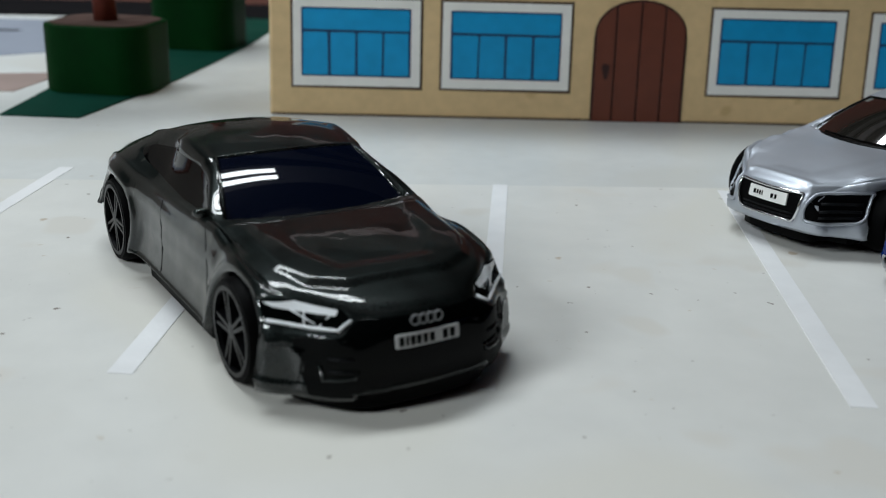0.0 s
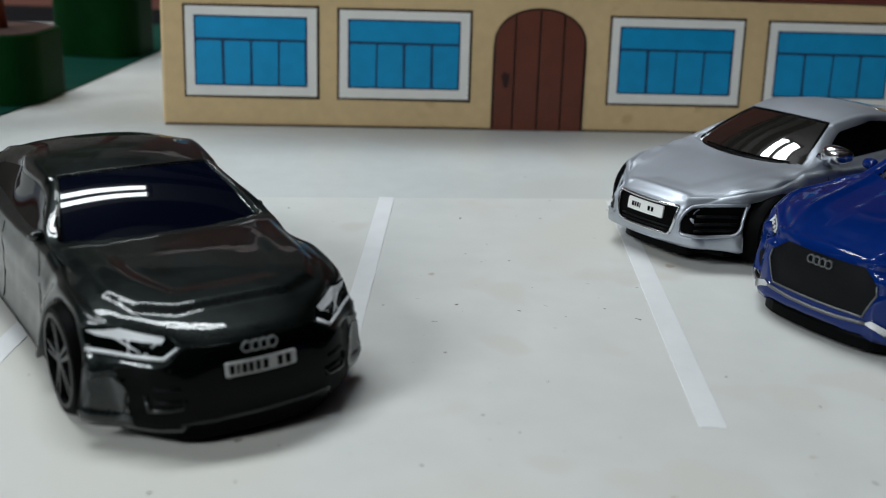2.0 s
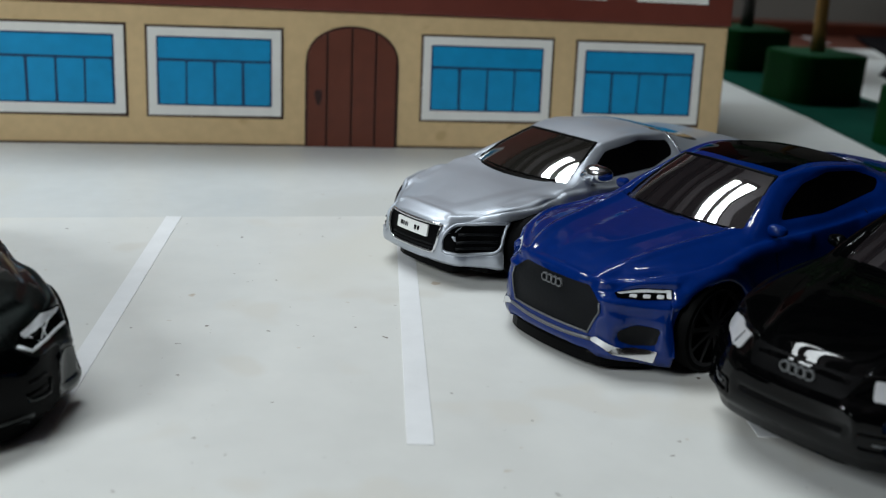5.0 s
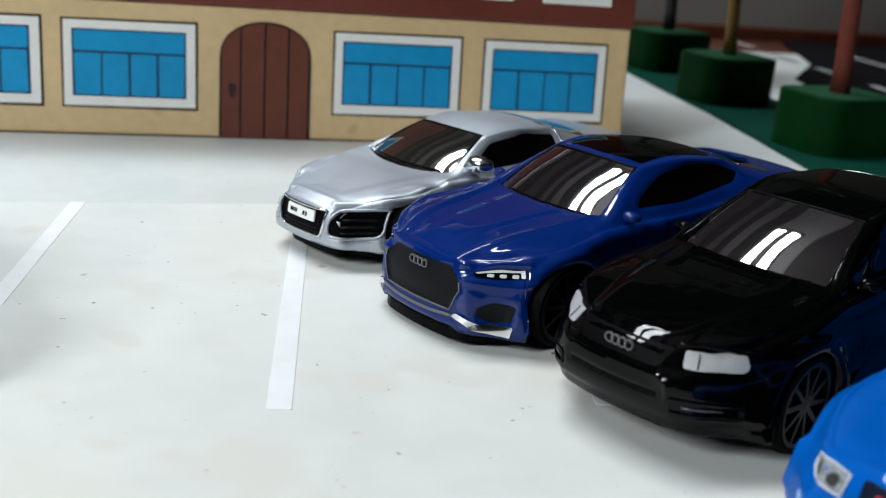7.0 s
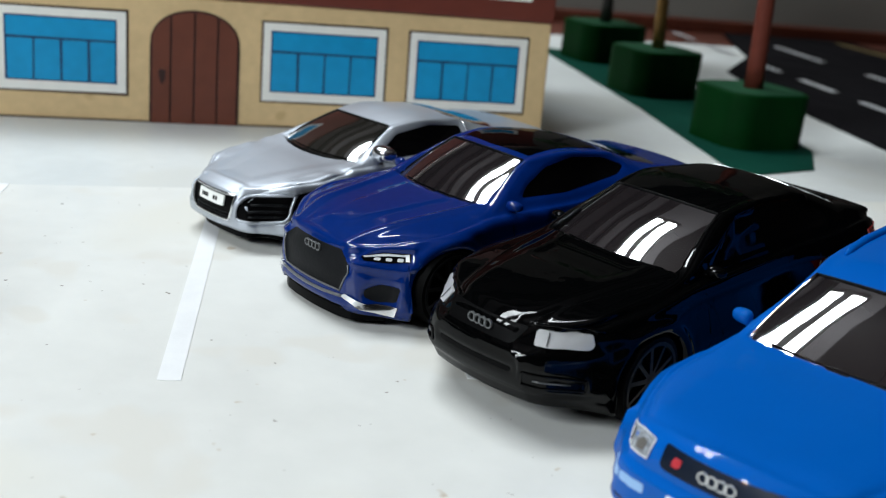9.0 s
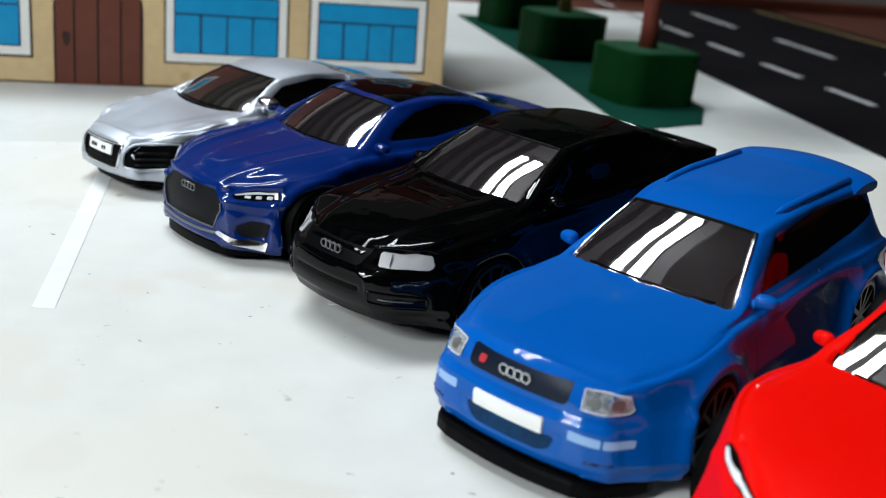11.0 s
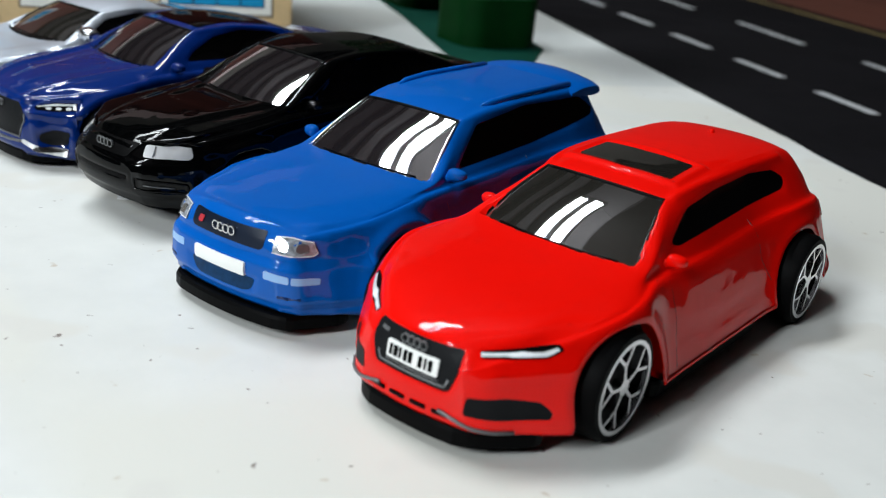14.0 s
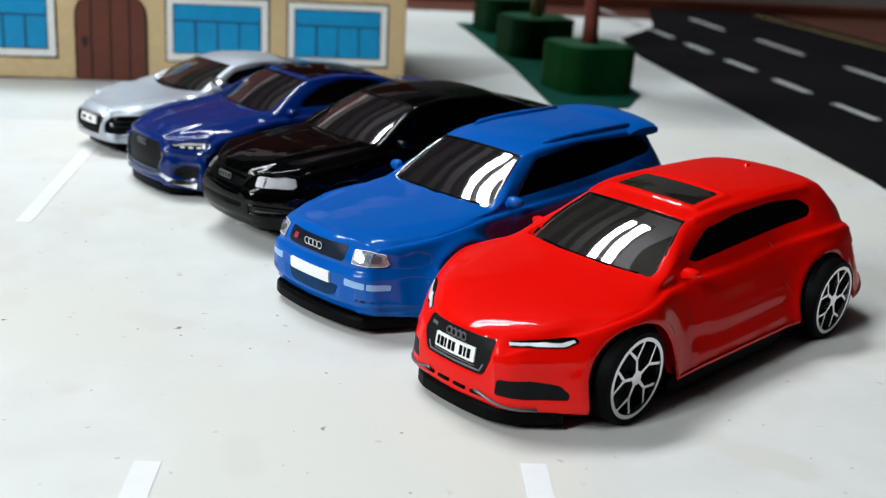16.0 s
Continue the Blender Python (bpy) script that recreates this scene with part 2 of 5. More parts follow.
def marking(name, x0, y0, x1, y1, w, mat, label, z=0.0):
    bm = prism_bm(bar(x0, y0, x1, y1, w), z, z + 0.06)
    tagged(part(name, bm, mat), label, "marking", group=name, kind="structure")


for x0, y0, x1, y1, w in ((-42.2, 95, -32.0, 165, 2.2), (-8.6, 93.2, 0.9, 158.4, 2.4), (24.3, 89.8, 34.4, 158.2, 2.25), (58.3, 86.1, 69.1, 156.5, 2.5),
                          (92.2, 84, 102.6, 155, 2.4), (125.8, 82, 136.4, 153, 2.4), (159.4, 80, 170, 151, 2.4)):
    marking("parking_line", x0, y0, x1, y1, w, LINE, "white painted parking bay line on pale card")
for xb, yb in ((78.0, 11.2), (115.6, 5.7)):
    marking("parking_line", xb, yb, xb - 14, yb - 68, 2.6, LINE, "white painted parking bay line on pale card")
for k in range(-9, 7):
    y0 = 170 + 39.2 * k
    x0 = 275.2 + (y0 - 170) * 0.085
    marking("lane_dash", x0, y0, x0 + 1.6, y0 + 23, 3.0, ROAD_W, "white lane dash on black road", 0.35)
for k in range(-6, 3):
    y0 = 222 + 69 * k
    x0 = 325.4 + (y0 - 222) * 0.04
    marking("lane_dash", x0, y0, x0 + 3.6, y0 + 41, 2.8, ROAD_W, "long white lane dash on black road", 0.35)
marking("yellow_line", 372, -200, 388, 430, 3.0, ROAD_Y, "dull yellow line along the road edge", 0.35)


def wall(name, x0, x1, y0, y1, z0, z1, mat, label):
    return tagged(part(name, box_bm(x0, x1, y0, y1, z0, z1), mat), label, "wall", kind="structure")


wall("back_board", -1500, 1500, 462, 480, -30, 260, BACK, "plain grey board along the back of the table")
wall("wall_north", -2260, 2260, 2600, 2660, -800, 1550, ROOM_WALL, "dark room wall")
wall("wall_south", -2260, 2260, -2260, -2200, -800, 1550, ROOM_WALL, "dark room wall")
wall("wall_east", 2200, 2260, -2200, 2600, -800, 1550, ROOM_WALL, "dark room wall")
wall("wall_west", -2260, -2200, -2200, 2600, -800, 1550, ROOM_WALL, "dark room wall")
tagged(part("floor", box_bm(-2260, 2260, -2260, 2660, -830, -800), ROOM_WALL), "dark room floor", "floor", kind="structure")
tagged(part("ceiling", box_bm(-2260, 2260, -2260, 2660, 1550, 1600), CEILING), "mauve-grey ceiling", "ceiling", kind="structure")
tagged(part("baseboard", box_bm(-1500, 1500, 452, 462, -1.4, 4.5, 1.0), WOOD), "red-brown wooden strip along the back board", "baseboard", kind="structure")
TURN = 18  # the lamps and beams run at this angle to the street
for off, w in ((-1900, 90), (-1400, 70), (-900, 90), (-450, 70), (300, 330), (960, 110), (1230, 40), (1500, 120), (1960, 60), (2300, 90)):
    ob = part("ceiling_beam", box_bm(-2600, 2600, -w / 2, w / 2, -58, 1), BEAM)
    ob.matrix_basis = pose(0, 0, 1.55, 0, 0, TURN) @ pose(0, off * MM, 0)
    tagged(ob, "dark wooden ceiling beam", "beam", group="ceiling beams", kind="structure")


def tube_lamp(x, y, z, watts, up, spread=180):
    """A hanging lamp with two bright strips below and an added one above that lights the ceiling."""
    root = thing("key_or_fill_lamp", "white hanging lamp with two bright light strips, ceiling lamp or added fill", "lamp", (x, y, z), TURN, group="ceiling lamps")
    part("housing", box_bm(-416, 416, -85, 85, 0, 26, 4), LAMP_BODY, root)
    for u in (-360, 360):
        part("suspension_rod", tube_bm([(u, 0, 25), (u, 0, 1551 - z)], 3, 8), LAMP_BODY, root)
    for off, h, w, turn in ((-49, -3, watts / 2, 0), (49, -3, watts / 2, 0), (0, 29, up, math.pi)):
        strip = bpy.data.lights.new("strip_light", "AREA")
        strip.shape, strip.size, strip.size_y = "RECTANGLE", 0.78, 0.055
        strip.energy = w
        strip.spread = radians(spread if turn == 0 else 180)
        strip.color = LIGHT
        ob = new("strip_light", strip)
        ob.parent = root
        ob.location = (0, off * MM, h * MM)
        ob.rotation_euler = (turn, 0, 0)


LIGHT = (0.92, 1.0, 1.035)
tube_lamp(-244, 411, 930, 8.4, 8.5, 100)
# added low fill lamp with no known source: brightens the facade and the car noses
tube_lamp(-972, -434, 640, 36, 2)


# ---- the painted card house ----
YF = 205.4
house = thing("house", "tan card model house with blue windows and brown arched door", "house", (70.4, YF, 0), -1.0)
X0 = -70.4
part("wall", box_bm(-74.9, 74.9, 0, 62, 0, 26, 0.5), WALL_TAN, house, "tan painted card wall")
# contact shade under the wall, laid in as a thin dark strip
part("foot_shade_line", box_bm(-74.6, 74.6, -0.12, 0.3, 0.0, 0.3), INK_SHADE, house, "dark strip painted for the shade at the foot of the wall")
# the unseen upper wall and roof are made tall to shade the forecourt
part("upper_wall", box_bm(-75.2, 75.2, -0.5, 62, 26, 72, 0.4), BAND, house, "dark oxblood-red card upper storey, heightened out of view for shade")
part("roof", prism_bm([(-4, 72), (31, 98), (66, 72)], -78, 78, axis="x"), BAND, house, "unseen dark red card roof, raised for shade")


def facade_window(cx, w, z0, z1, tilt=0.0):
    """Window of the ground floor: brown ink line, white frame, blue pane and dark blue glazing bars."""
    h = w / 2
    edge = part("window", prism_bm([(cx - h - 0.4, z0 - 0.4), (cx + h + 0.5, z0 - 0.5), (cx + h + 0.4, z1 + 0.5), (cx - h - 0.5, z1 + 0.3)], -0.06, 0.3, axis="y"), INK_SHADE, house, "painted window with a brown ink outline")
    part("window_frame", prism_bm([(cx - h, z0), (cx + h, z0 + 0.1), (cx + h - 0.1, z1), (cx - h, z1 - 0.1)], -0.3, 0.2, axis="y"), FRAME_W, edge, "white window frame")
    a, b, c, d = cx - h + 1.75, cx + h - 2.0, z0 + 2.0, z1 - 1.8
    part("glazing_bar", prism_bm([(a - 0.15, c - 0.12), (b + 0.2, c - 0.15), (b + 0.12, d + 0.18), (a - 0.2, d + 0.12)], -0.34, 0.1, axis="y"), MUNTIN, edge, "dark blue painted glazing lines")
    zt = d - 4.2
    part("pane", prism_bm(rounded([(a + 0.18, zt + 0.26), (b - 0.18, zt + 0.2), (b - 0.16, d - 0.18), (a + 0.16, d - 0.2)], 0.4), -0.42, 0.0, axis="y"), PANE, edge)
    step = (b - a) / 4
    for i in range(4):
        s = a + i * step
        j = 0.12 * math.sin(cx + i * 2.1)
        part("pane", prism_bm(rounded([(s + 0.26 + j, c + 0.2), (s + step - 0.22, c + 0.18), (s + step - 0.24 + j, zt - 0.24), (s + 0.22, zt - 0.27)], 0.4), -0.42, 0.0, axis="y"), PANE, edge)


for x0, x1 in ((0.0, 24.3), (28.5, 53.3), (81.0, 107.4), (112.8, 139.9)):
    facade_window((x0 + x1) / 2 + X0, x1 - x0, 5.7, 22.1)
for x0, x1 in ((2, 22), (31, 51), (60, 75), (99, 106.5), (110.8, 117.9), (124.4, 139.8)):
    up = part("window", box_bm(x0 + X0, x1 + X0, -0.8, -0.2, 30.4, 44), FRAME_W, house, "white upper window")
    part("pane", box_bm(x0 + X0 + 1.4, x1 + X0 - 1.4, -0.95, -0.5, 32.5, 42), PANE, up)


def arch(hw, h_side, h_top, n=14):
    pts = [(-hw, 0), (hw, 0), (hw, h_side)]
    for i in range(1, n):
        a = math.pi * i / n
        pts.append((hw * math.cos(a), h_side + (h_top - h_side) * math.sin(a) ** 0.85))
    pts.append((-hw, h_side))
    return pts


dx = 67.0 + X0
door = part("door", prism_bm([(dx + a, b) for a, b in arch(9.1, 16.0, 23.4)], -0.2, 0.3, axis="y"), DOORL, house, "brown arched plank door")
outline = arch(8.85, 15.9, 23.1, 40)


def arch_top(x):
    u = max(-1, min(1, x / 8.85))
    return 15.9 + 7.2 * math.sin(math.acos(u)) ** 0.85


edges = [-8.8, -4.9, -0.1, 4.6, 8.8]
for a, b in zip(edges, edges[1:]):
    top = [(a + 0.2 + (b - a - 0.4) * i / 6) for i in range(7)]
    poly = [(dx + a + 0.2, 0.1), (dx + b - 0.2, 0.1)] + [(dx + x, arch_top(x) - 0.1) for x in reversed(top)]
    part("plank", prism_bm(poly, -0.42, 0.0, axis="y"), DOORM, door)
part("handle", prism_bm([(dx - 6.9, 8.4), (dx - 6.4, 8.2), (dx - 6.0, 9.5), (dx - 5.9, 10.9), (dx - 6.9, 11.3), (dx - 7.4, 10.6)], -0.62, -0.3, axis="y"), DOORL, door, "dark painted keyhole handle")


for ob in house.children_recursive:  # the card facade leans back a little
    for v in ob.data.vertices:
        v.co.y += 0.085 * v.co.z


# ---- planters and trees ----
def planter(x, y, rz, w, d, h, trunk, trunk_mat, label, tx=0.0, ty=0.0, top=None):
    root = thing("planter", "dark green painted planter box on a green strip", "planter", (x, y, 0.35), rz, group="planters")
    a, b, c = w / 2, d / 2, 3.6
    poly = [(-a + c, -b), (a - c, -b), (a, -b + c), (a, b - c), (a - c, b), (-a + c, b), (-a, b - c), (-a, -b + c)]
    poly = rounded(poly, 3.0, 4)
    part("box", prism_bm(poly, 0, h, 0.4), GREEN, root)
    part("soil", prism_bm([(p * 0.9, q * 0.9) for p, q in poly], h, h + 0.15), top or GREEN_TOP, root, "brown soil top" if top else "pale green top")
    tree = thing("tree", label, "tree", (x + tx, y + ty, h + 0.5), rz, group="street trees")
    rnd = random.Random(int(x * 7 + y))
    pts, rad = [], []
    for i in range(8):
        z = 50 * i / 7
        pts.append((rnd.uniform(-0.12, 0.12) - 0.06 * z, rnd.uniform(-0.12, 0.12), z))
        rad.append(trunk * (1.12 if i == 0 else 1.0 - 0.02 * i))
    bms = [tube_bm(pts, rad, 12)]
    tips = []
    for i in range(6):
        a = i * 1.05 + rnd.uniform(-0.3, 0.3)
        tip = (13 * math.cos(a), 13 * math.sin(a), 60 + rnd.uniform(0, 10))
        tips.append(tip)
        bms.append(tube_bm([(0, 0, 44 + i), (5 * math.cos(a), 5 * math.sin(a), 53), tip], [trunk * 0.5, trunk * 0.35, trunk * 0.15], 6))
    part("trunk", merge(*bms), trunk_mat, tree, smooth=True)
    bm = bmesh.new()
    for i in range(420):
        while True:
            v = Vector((rnd.uniform(-1, 1), rnd.uniform(-1, 1), rnd.uniform(-1, 1)))
            if 0.25 < v.length < 1:
                break
        c0 = Vector((v.x * 20, v.y * 20, 68 + v.z * 15)) + Vector(rnd.choice(tips)) * 0.12
        n = Vector((rnd.uniform(-1, 1), rnd.uniform(-1, 1), rnd.uniform(-0.2, 1))).normalized()
        s = n.orthogonal().normalized() * rnd.uniform(1.2, 2.4)
        t = n.cross(s).normalized() * rnd.uniform(1.8, 3.2)
        bm.faces.new([bm.verts.new(c0 + q) for q in (-t, s, t + n * 0.5, -s)])
    part("crown", bm, LEAF, tree)


slab("dark_road_west", [(-260, 338), (-8, 352), (-8, 392), (-260, 392)], 0.0, 0.3, ASPHALT, "dark card road behind the house", "road")
slab("brick_patch", [(-92, 221), (-58, 224), (-53, 247), (-74, 243)], -0.3, 0.1, FADED, "faded pink-brown painted patch on the card", "patch")
slab("side_street", [(-260, 262), (-78, 266), (-64, 276), (-56, 300), (-50, 338), (-260, 338)], -0.3, 0.08, SIDE_ST, "blue-grey card side street beside the planters", "road")
slab("side_street_line", [(-200, 309), (-84, 311), (-83, 314), (-200, 313)], 0.08, 0.14, ASPHALT, "thin dark line across the side street", "marking")
slab("green_strip_east", [(180.5, 174.5), (204.2, 182), (216, 200), (226, 262), (230, 345), (200, 350), (192, 262), (190.5, 245)], 0.0, 0.35, STRIP, "teal-green strip of card under the planters", "strip")
slab("green_strip_west", [(-53.4, 200.9), (-38.8, 199.7), (-27.5, 240), (-17.5, 292), (-11, 350), (-44, 350)], 0.0, 0.35, STRIP, "teal-green strip of card under the planters", "strip")
planter(201.8, 209, 8, 24, 21, 13.2, 2.2, TRUNK_R, "red-brown wooden tree trunk in a green planter")
planter(206.2, 270, 8, 24, 21, 13.2, 1.8, TRUNK_Y, "ochre wooden tree trunk in a green planter")
planter(216, 330, 8, 26, 22, 13.2, 2.0, TRUNK_K, "black wooden tree trunk in a green planter")
planter(-40, 231, -10, 22, 21, 13.6, 2.2, TRUNK_R, "red-brown wooden tree trunk in a green planter", top=SOIL)
planter(-30, 292, -10, 22, 21, 17, 2.2, TRUNK_R, "red-brown wooden tree trunk in a green planter", top=SOIL)


# ---- toy cars ----
def pchip(points, xs):
    """Monotone cubic through (x, value) points, given in any order."""
    p = sorted({round(a, 3): b for a, b in points}.items())
    x = np.array([a for a, b in p], float)
    y = np.array([b for a, b in p], float)
    h, d = np.diff(x), np.diff(y) / np.diff(x)
    m = np.zeros(len(x))
    for i in range(1, len(x) - 1):
        if d[i - 1] * d[i] > 0:
            w1, w2 = 2 * h[i] + h[i - 1], h[i] + 2 * h[i - 1]
            m[i] = (w1 + w2) / (w1 / d[i - 1] + w2 / d[i])
    m[0], m[-1] = d[0], d[-1]
    xs = np.clip(xs, x[0], x[-1])
    k = np.clip(np.searchsorted(x, xs) - 1, 0, len(x) - 2)
    t = (xs - x[k]) / h[k]
    return y[k] * (1 + 2 * t) * (1 - t) ** 2 + m[k] * h[k] * t * (1 - t) ** 2 + y[k + 1] * t * t * (3 - 2 * t) + m[k + 1] * h[k] * t * t * (t - 1)


class Car:
    """One toy car: x ahead, y to its left, origin on the ground midway between the axles, in millimetres."""

    def __init__(self, label, at, rz, paint, s):
        self.root = thing("toy_car", label, "toy car", (at[0], at[1], 0), rz, group="parked toy cars")
        self.s, self.paint = s, paint
        self.shape()

    def shape(self):
        s = self.s
        xf, xr, axle_f, axle_r, ra, zc = s["xf"], s["xr"], s["axles"][0], s["axles"][1], s["arch"], s["wheel"]
        xs = set(np.linspace(xr, xf, 230).tolist())
        for e in (0.04, 0.12, 0.25, 0.45, 0.7, 1.0, 1.4):
            xs |= {xf - e, xr + e}
        for a in (axle_f, axle_r):
            for i in range(0, 25):
                xs.add(a + ra * math.cos(math.pi * i / 24))
            xs |= {a + ra + 0.05, a - ra - 0.05}
        xs = np.array(sorted(x for x in xs if xr <= x <= xf))
        s["wide"] = [(x, w - 1.9 * max(0.0, (x - xf + 11) / 11) ** 1.4 + 1.5 * max(0.0, (x - xf + 1.4) / 1.4)) for x, w in s["wide"]]
        top, belt, wide = pchip(s["top"], xs), pchip(s["belt"], xs), pchip(s["wide"], xs)
        hood = np.clip((xs - s["ws"][0][0]) / 4, 0, 1)
        belt = np.minimum(belt, top - 0.15 - 0.75 * hood)
        wsh = wide - pchip(s["tuck"], xs)
        wre = pchip(s["roof_w"], xs)
        q = pchip(s["q"], xs)
        sill = pchip(s["sill"], xs)
        zw = pchip(s.get("wide_z", [(xr, 5.4), (axle_r, 4.2), (axle_f, 4.2), (xf - 4, 5.2), (xf, 6.2)]), xs)
        rows = []
        for i, x in enumerate(xs):
            low = sill[i]
            cut = 0.0
            for a in (axle_f, axle_r):
                if abs(x - a) <= ra + 1e-6:
                    cut = max(cut, zc + (zc + s.get("arch_up", 0.8)) / ra * math.sqrt(max(ra * ra - (x - a) ** 2, 0)))
            low = min(low, belt[i] - 0.9)
            wlow = wide[i] - s.get("tuck_low", -0.3)
            zmid = max(zw[i], low + 0.25)
            zb = max(belt[i], zmid + 0.3)
            zt = max(top[i], zb + 0.05)
            wr = min(wre[i], wsh[i] - 0.05)
            zr = zb + (zt - zb) * q[i]
            ctl = [(wlow, low), (wide[i], zmid), (wsh[i] + 0.25 * (wide[i] - wsh[i]), zb - 0.12 * (zb - zmid)), (wsh[i] * 0.94, zb + 0.10 * (zr - zb)),
                   (wr + 0.12 * (wsh[i] - wr), zb + 0.90 * (zr - zb)), (wr * 0.82, zr + 0.45 * (zt - zr)), (wr * 0.4, zr + 0.9 * (zt - zr)), (0, zt)]
            c = np.array(ctl)
            c = np.vstack([c, [-c[-2][0], c[-2][1]]])
            c = np.vstack([2 * c[0] - c[1], c])
            pts = [(max(wlow - 1.6, 0.5), low + 0.1)]
            for j in range(1, len(c) - 2):
                p0, p1, p2, p3 = c[j - 1], c[j], c[j + 1], c[j + 2]
                for t in np.linspace(0, 1, 10, endpoint=False):
                    pts.append(tuple(0.5 * (2 * p1 + (p2 - p0) * t + (2 * p0 - 5 * p1 + 4 * p2 - p3) * t * t + (3 * p1 - p0 - 3 * p2 + p3) * t ** 3)))
            pts.append((0.0, zt))
            cut = min(cut, zb - 0.6)
            if cut > low:
                # the wheel arch: the side keeps its section and starts at the arch's edge
                k = next(j for j in range(1, len(pts)) if pts[j][1] >= zb - 0.1)
                zs, ys = np.array([q[1] for q in pts[1:k + 1]]), np.array([q[0] for q in pts[1:k + 1]])
                zn = cut + (zs - zs[0]) * (zs[-1] - cut) / (zs[-1] - zs[0])
                yn = np.interp(zn, zs, ys)
                pts[1:k + 1] = list(zip(yn.tolist(), zn.tolist()))
                pts[0] = (max(pts[1][0] - 1.6, 0.5), cut + 0.1)
            rows.append([(x, y, z) for y, z in pts])
        bm = bmesh.new()
        m = len(rows[0])
        grid = []
        for r in rows:
            right = [bm.verts.new((x, -y, z)) for x, y, z in r[:-1]]
            left = [bm.verts.new(p) for p in r]
            grid.append(right + left[::-1])
        w = 2 * m - 1
        for a, b in zip(grid, grid[1:]):
            for j in range(w - 1):
                bm.faces.new((a[j], b[j], b[j + 1], a[j + 1]))
        # the two ends, closed with a mesh fine enough to bow
        n = 44
        for g in (grid[0], grid[-1]):
            cols = [[g[j]] + [bm.verts.new(g[j].co.lerp(g[w - 1 - j].co, k / n)) for k in range(1, n)] + [g[w - 1 - j]] for j in range(m - 1)]
            cols.append([g[m - 1]] * (n + 1))
            for a, b in zip(cols, cols[1:]):
                for k in range(n):
                    q4 = list(dict.fromkeys([a[k], a[k + 1], b[k + 1], b[k]]))
                    if len(q4) >= 3:
                        bm.faces.new(q4)
        for v in bm.verts:
            v.co.x += self.bow(v.co.x, v.co.y) - s.get("prof", 0.04) * self.near_nose(v.co.x) * (v.co.z - s.get("prof_z", 6.0)) ** 2
        self.sculpt(bm)
        self.bed_glass(bm)
        bmesh.ops.recalc_face_normals(bm, faces=bm.faces[:])
        self.tree = BVHTree.FromBMesh(bm)
        self.rows = [(r[0][0], r) for r in rows]
        self.body = part("body", bm, self.paint, self.root, self.s.get("body_label", ""), smooth=True)

    def sculpt(self, bm):
        """Presses panels and creases into the body: ("panel", view, outline, height, edge) or ("ridge", view, line, height, width),
        given on the left side in x, y, z or in the view's own u, v, and mirrored to the right."""
        s = self.s
        bmesh.ops.recalc_face_normals(bm, faces=bm.faces[:])
        bm.normal_update()
        co = np.array([v.co for v in bm.verts])
        no = np.array([v.normal for v in bm.verts])
        sgn = np.where(co[:, 1] < 0, -1.0, 1.0)
        p, n = co.copy(), no.copy()
        p[:, 1] *= sgn
        n[:, 1] *= sgn
        feats = list(s.get("sculpt", ()))
        ra, up = s["arch"] + 0.45, s["wheel"] + s.get("arch_up", 0.8) + 0.45
        for a in s["axles"]:
            arc = [(a + ra * math.cos(k), 13, s["wheel"] + up * math.sin(k)) for k in np.linspace(-0.3, math.pi + 0.3, 30)]
            feats.append(("ridge", (90, 0), arc, s.get("flare", 0.3), 0.75))
        if "side" in s:
            feats.append(("panel", (90, 12), [(x, 10.5 - 0.35 * (z - 13), z) for x, z in s["side"]], -0.25, 0.5))
        push = np.zeros(len(p))
        for kind, view, pts, h, w in feats:
            d, ua, va = self.axes(*view)
            d, ua, va = np.array(d), np.array(ua), np.array(va)
            line = [q if len(q) == 2 else (float(np.dot(q, ua)), float(np.dot(q, va))) for q in pts]
            u, v = p @ ua, p @ va
            face = np.clip((n @ d - 0.02) / 0.3, 0, 1)
            near = np.full(len(p), 1e9)
            inside = np.zeros(len(p), bool)
            k = len(line)
            for i in range(k if kind == "panel" else k - 1):
                (x0, y0), (x1, y1) = line[i], line[(i + 1) % k]
                ex, ey = x1 - x0, y1 - y0
                t = np.clip(((u - x0) * ex + (v - y0) * ey) / max(ex * ex + ey * ey, 1e-9), 0, 1)
                near = np.minimum(near, np.hypot(u - x0 - t * ex, v - y0 - t * ey))
                if kind == "panel" and y0 != y1:
                    inside ^= ((y0 > v) != (y1 > v)) & (u < x0 + (v - y0) / (y1 - y0) * ex)
            if kind == "panel":
                g = np.clip(np.where(inside, near, -near) / w * 0.5 + 0.5, 0, 1)
                g = g * g * (3 - 2 * g)
            else:
                g = np.exp(-(near / w) ** 2)
            push += h * g * face
        for i, q in enumerate(bm.verts):
            q.co = co[i] + no[i] * push[i]

    def near_nose(self, x):
        f = min(max((x - self.s["xf"] + 8) / 8, 0.0), 1.0)
        return f * f * (3 - 2 * f)

    def bow(self, x, y):
        """How far the nose is drawn ahead in its middle and back at its corners."""
        b = self.s.get("bow", 1.5)
        return self.near_nose(x) * b * (0.55 - min(abs(y) / 9.5, 1.15) ** 2)

    def pane(self, k, t):
        """A point of the windscreen: k from -1 to 1 across, t from 0 at the base to 1 at the top."""
        (xb, wb, zb), (xt, wt, zt), bulge = self.s["ws"]
        b = Vector((xb + bulge * (1 - k * k), k * wb, zb))
        c = Vector((xt + bulge * 0.6 * (1 - k * k), k * wt, zt + 0.35 * (1 - k * k)))
        return b.lerp(c, t) + Vector((0.5, 0, 0.85)) * (0.45 * math.sin(math.pi * t) * (1 - 0.3 * k * k))

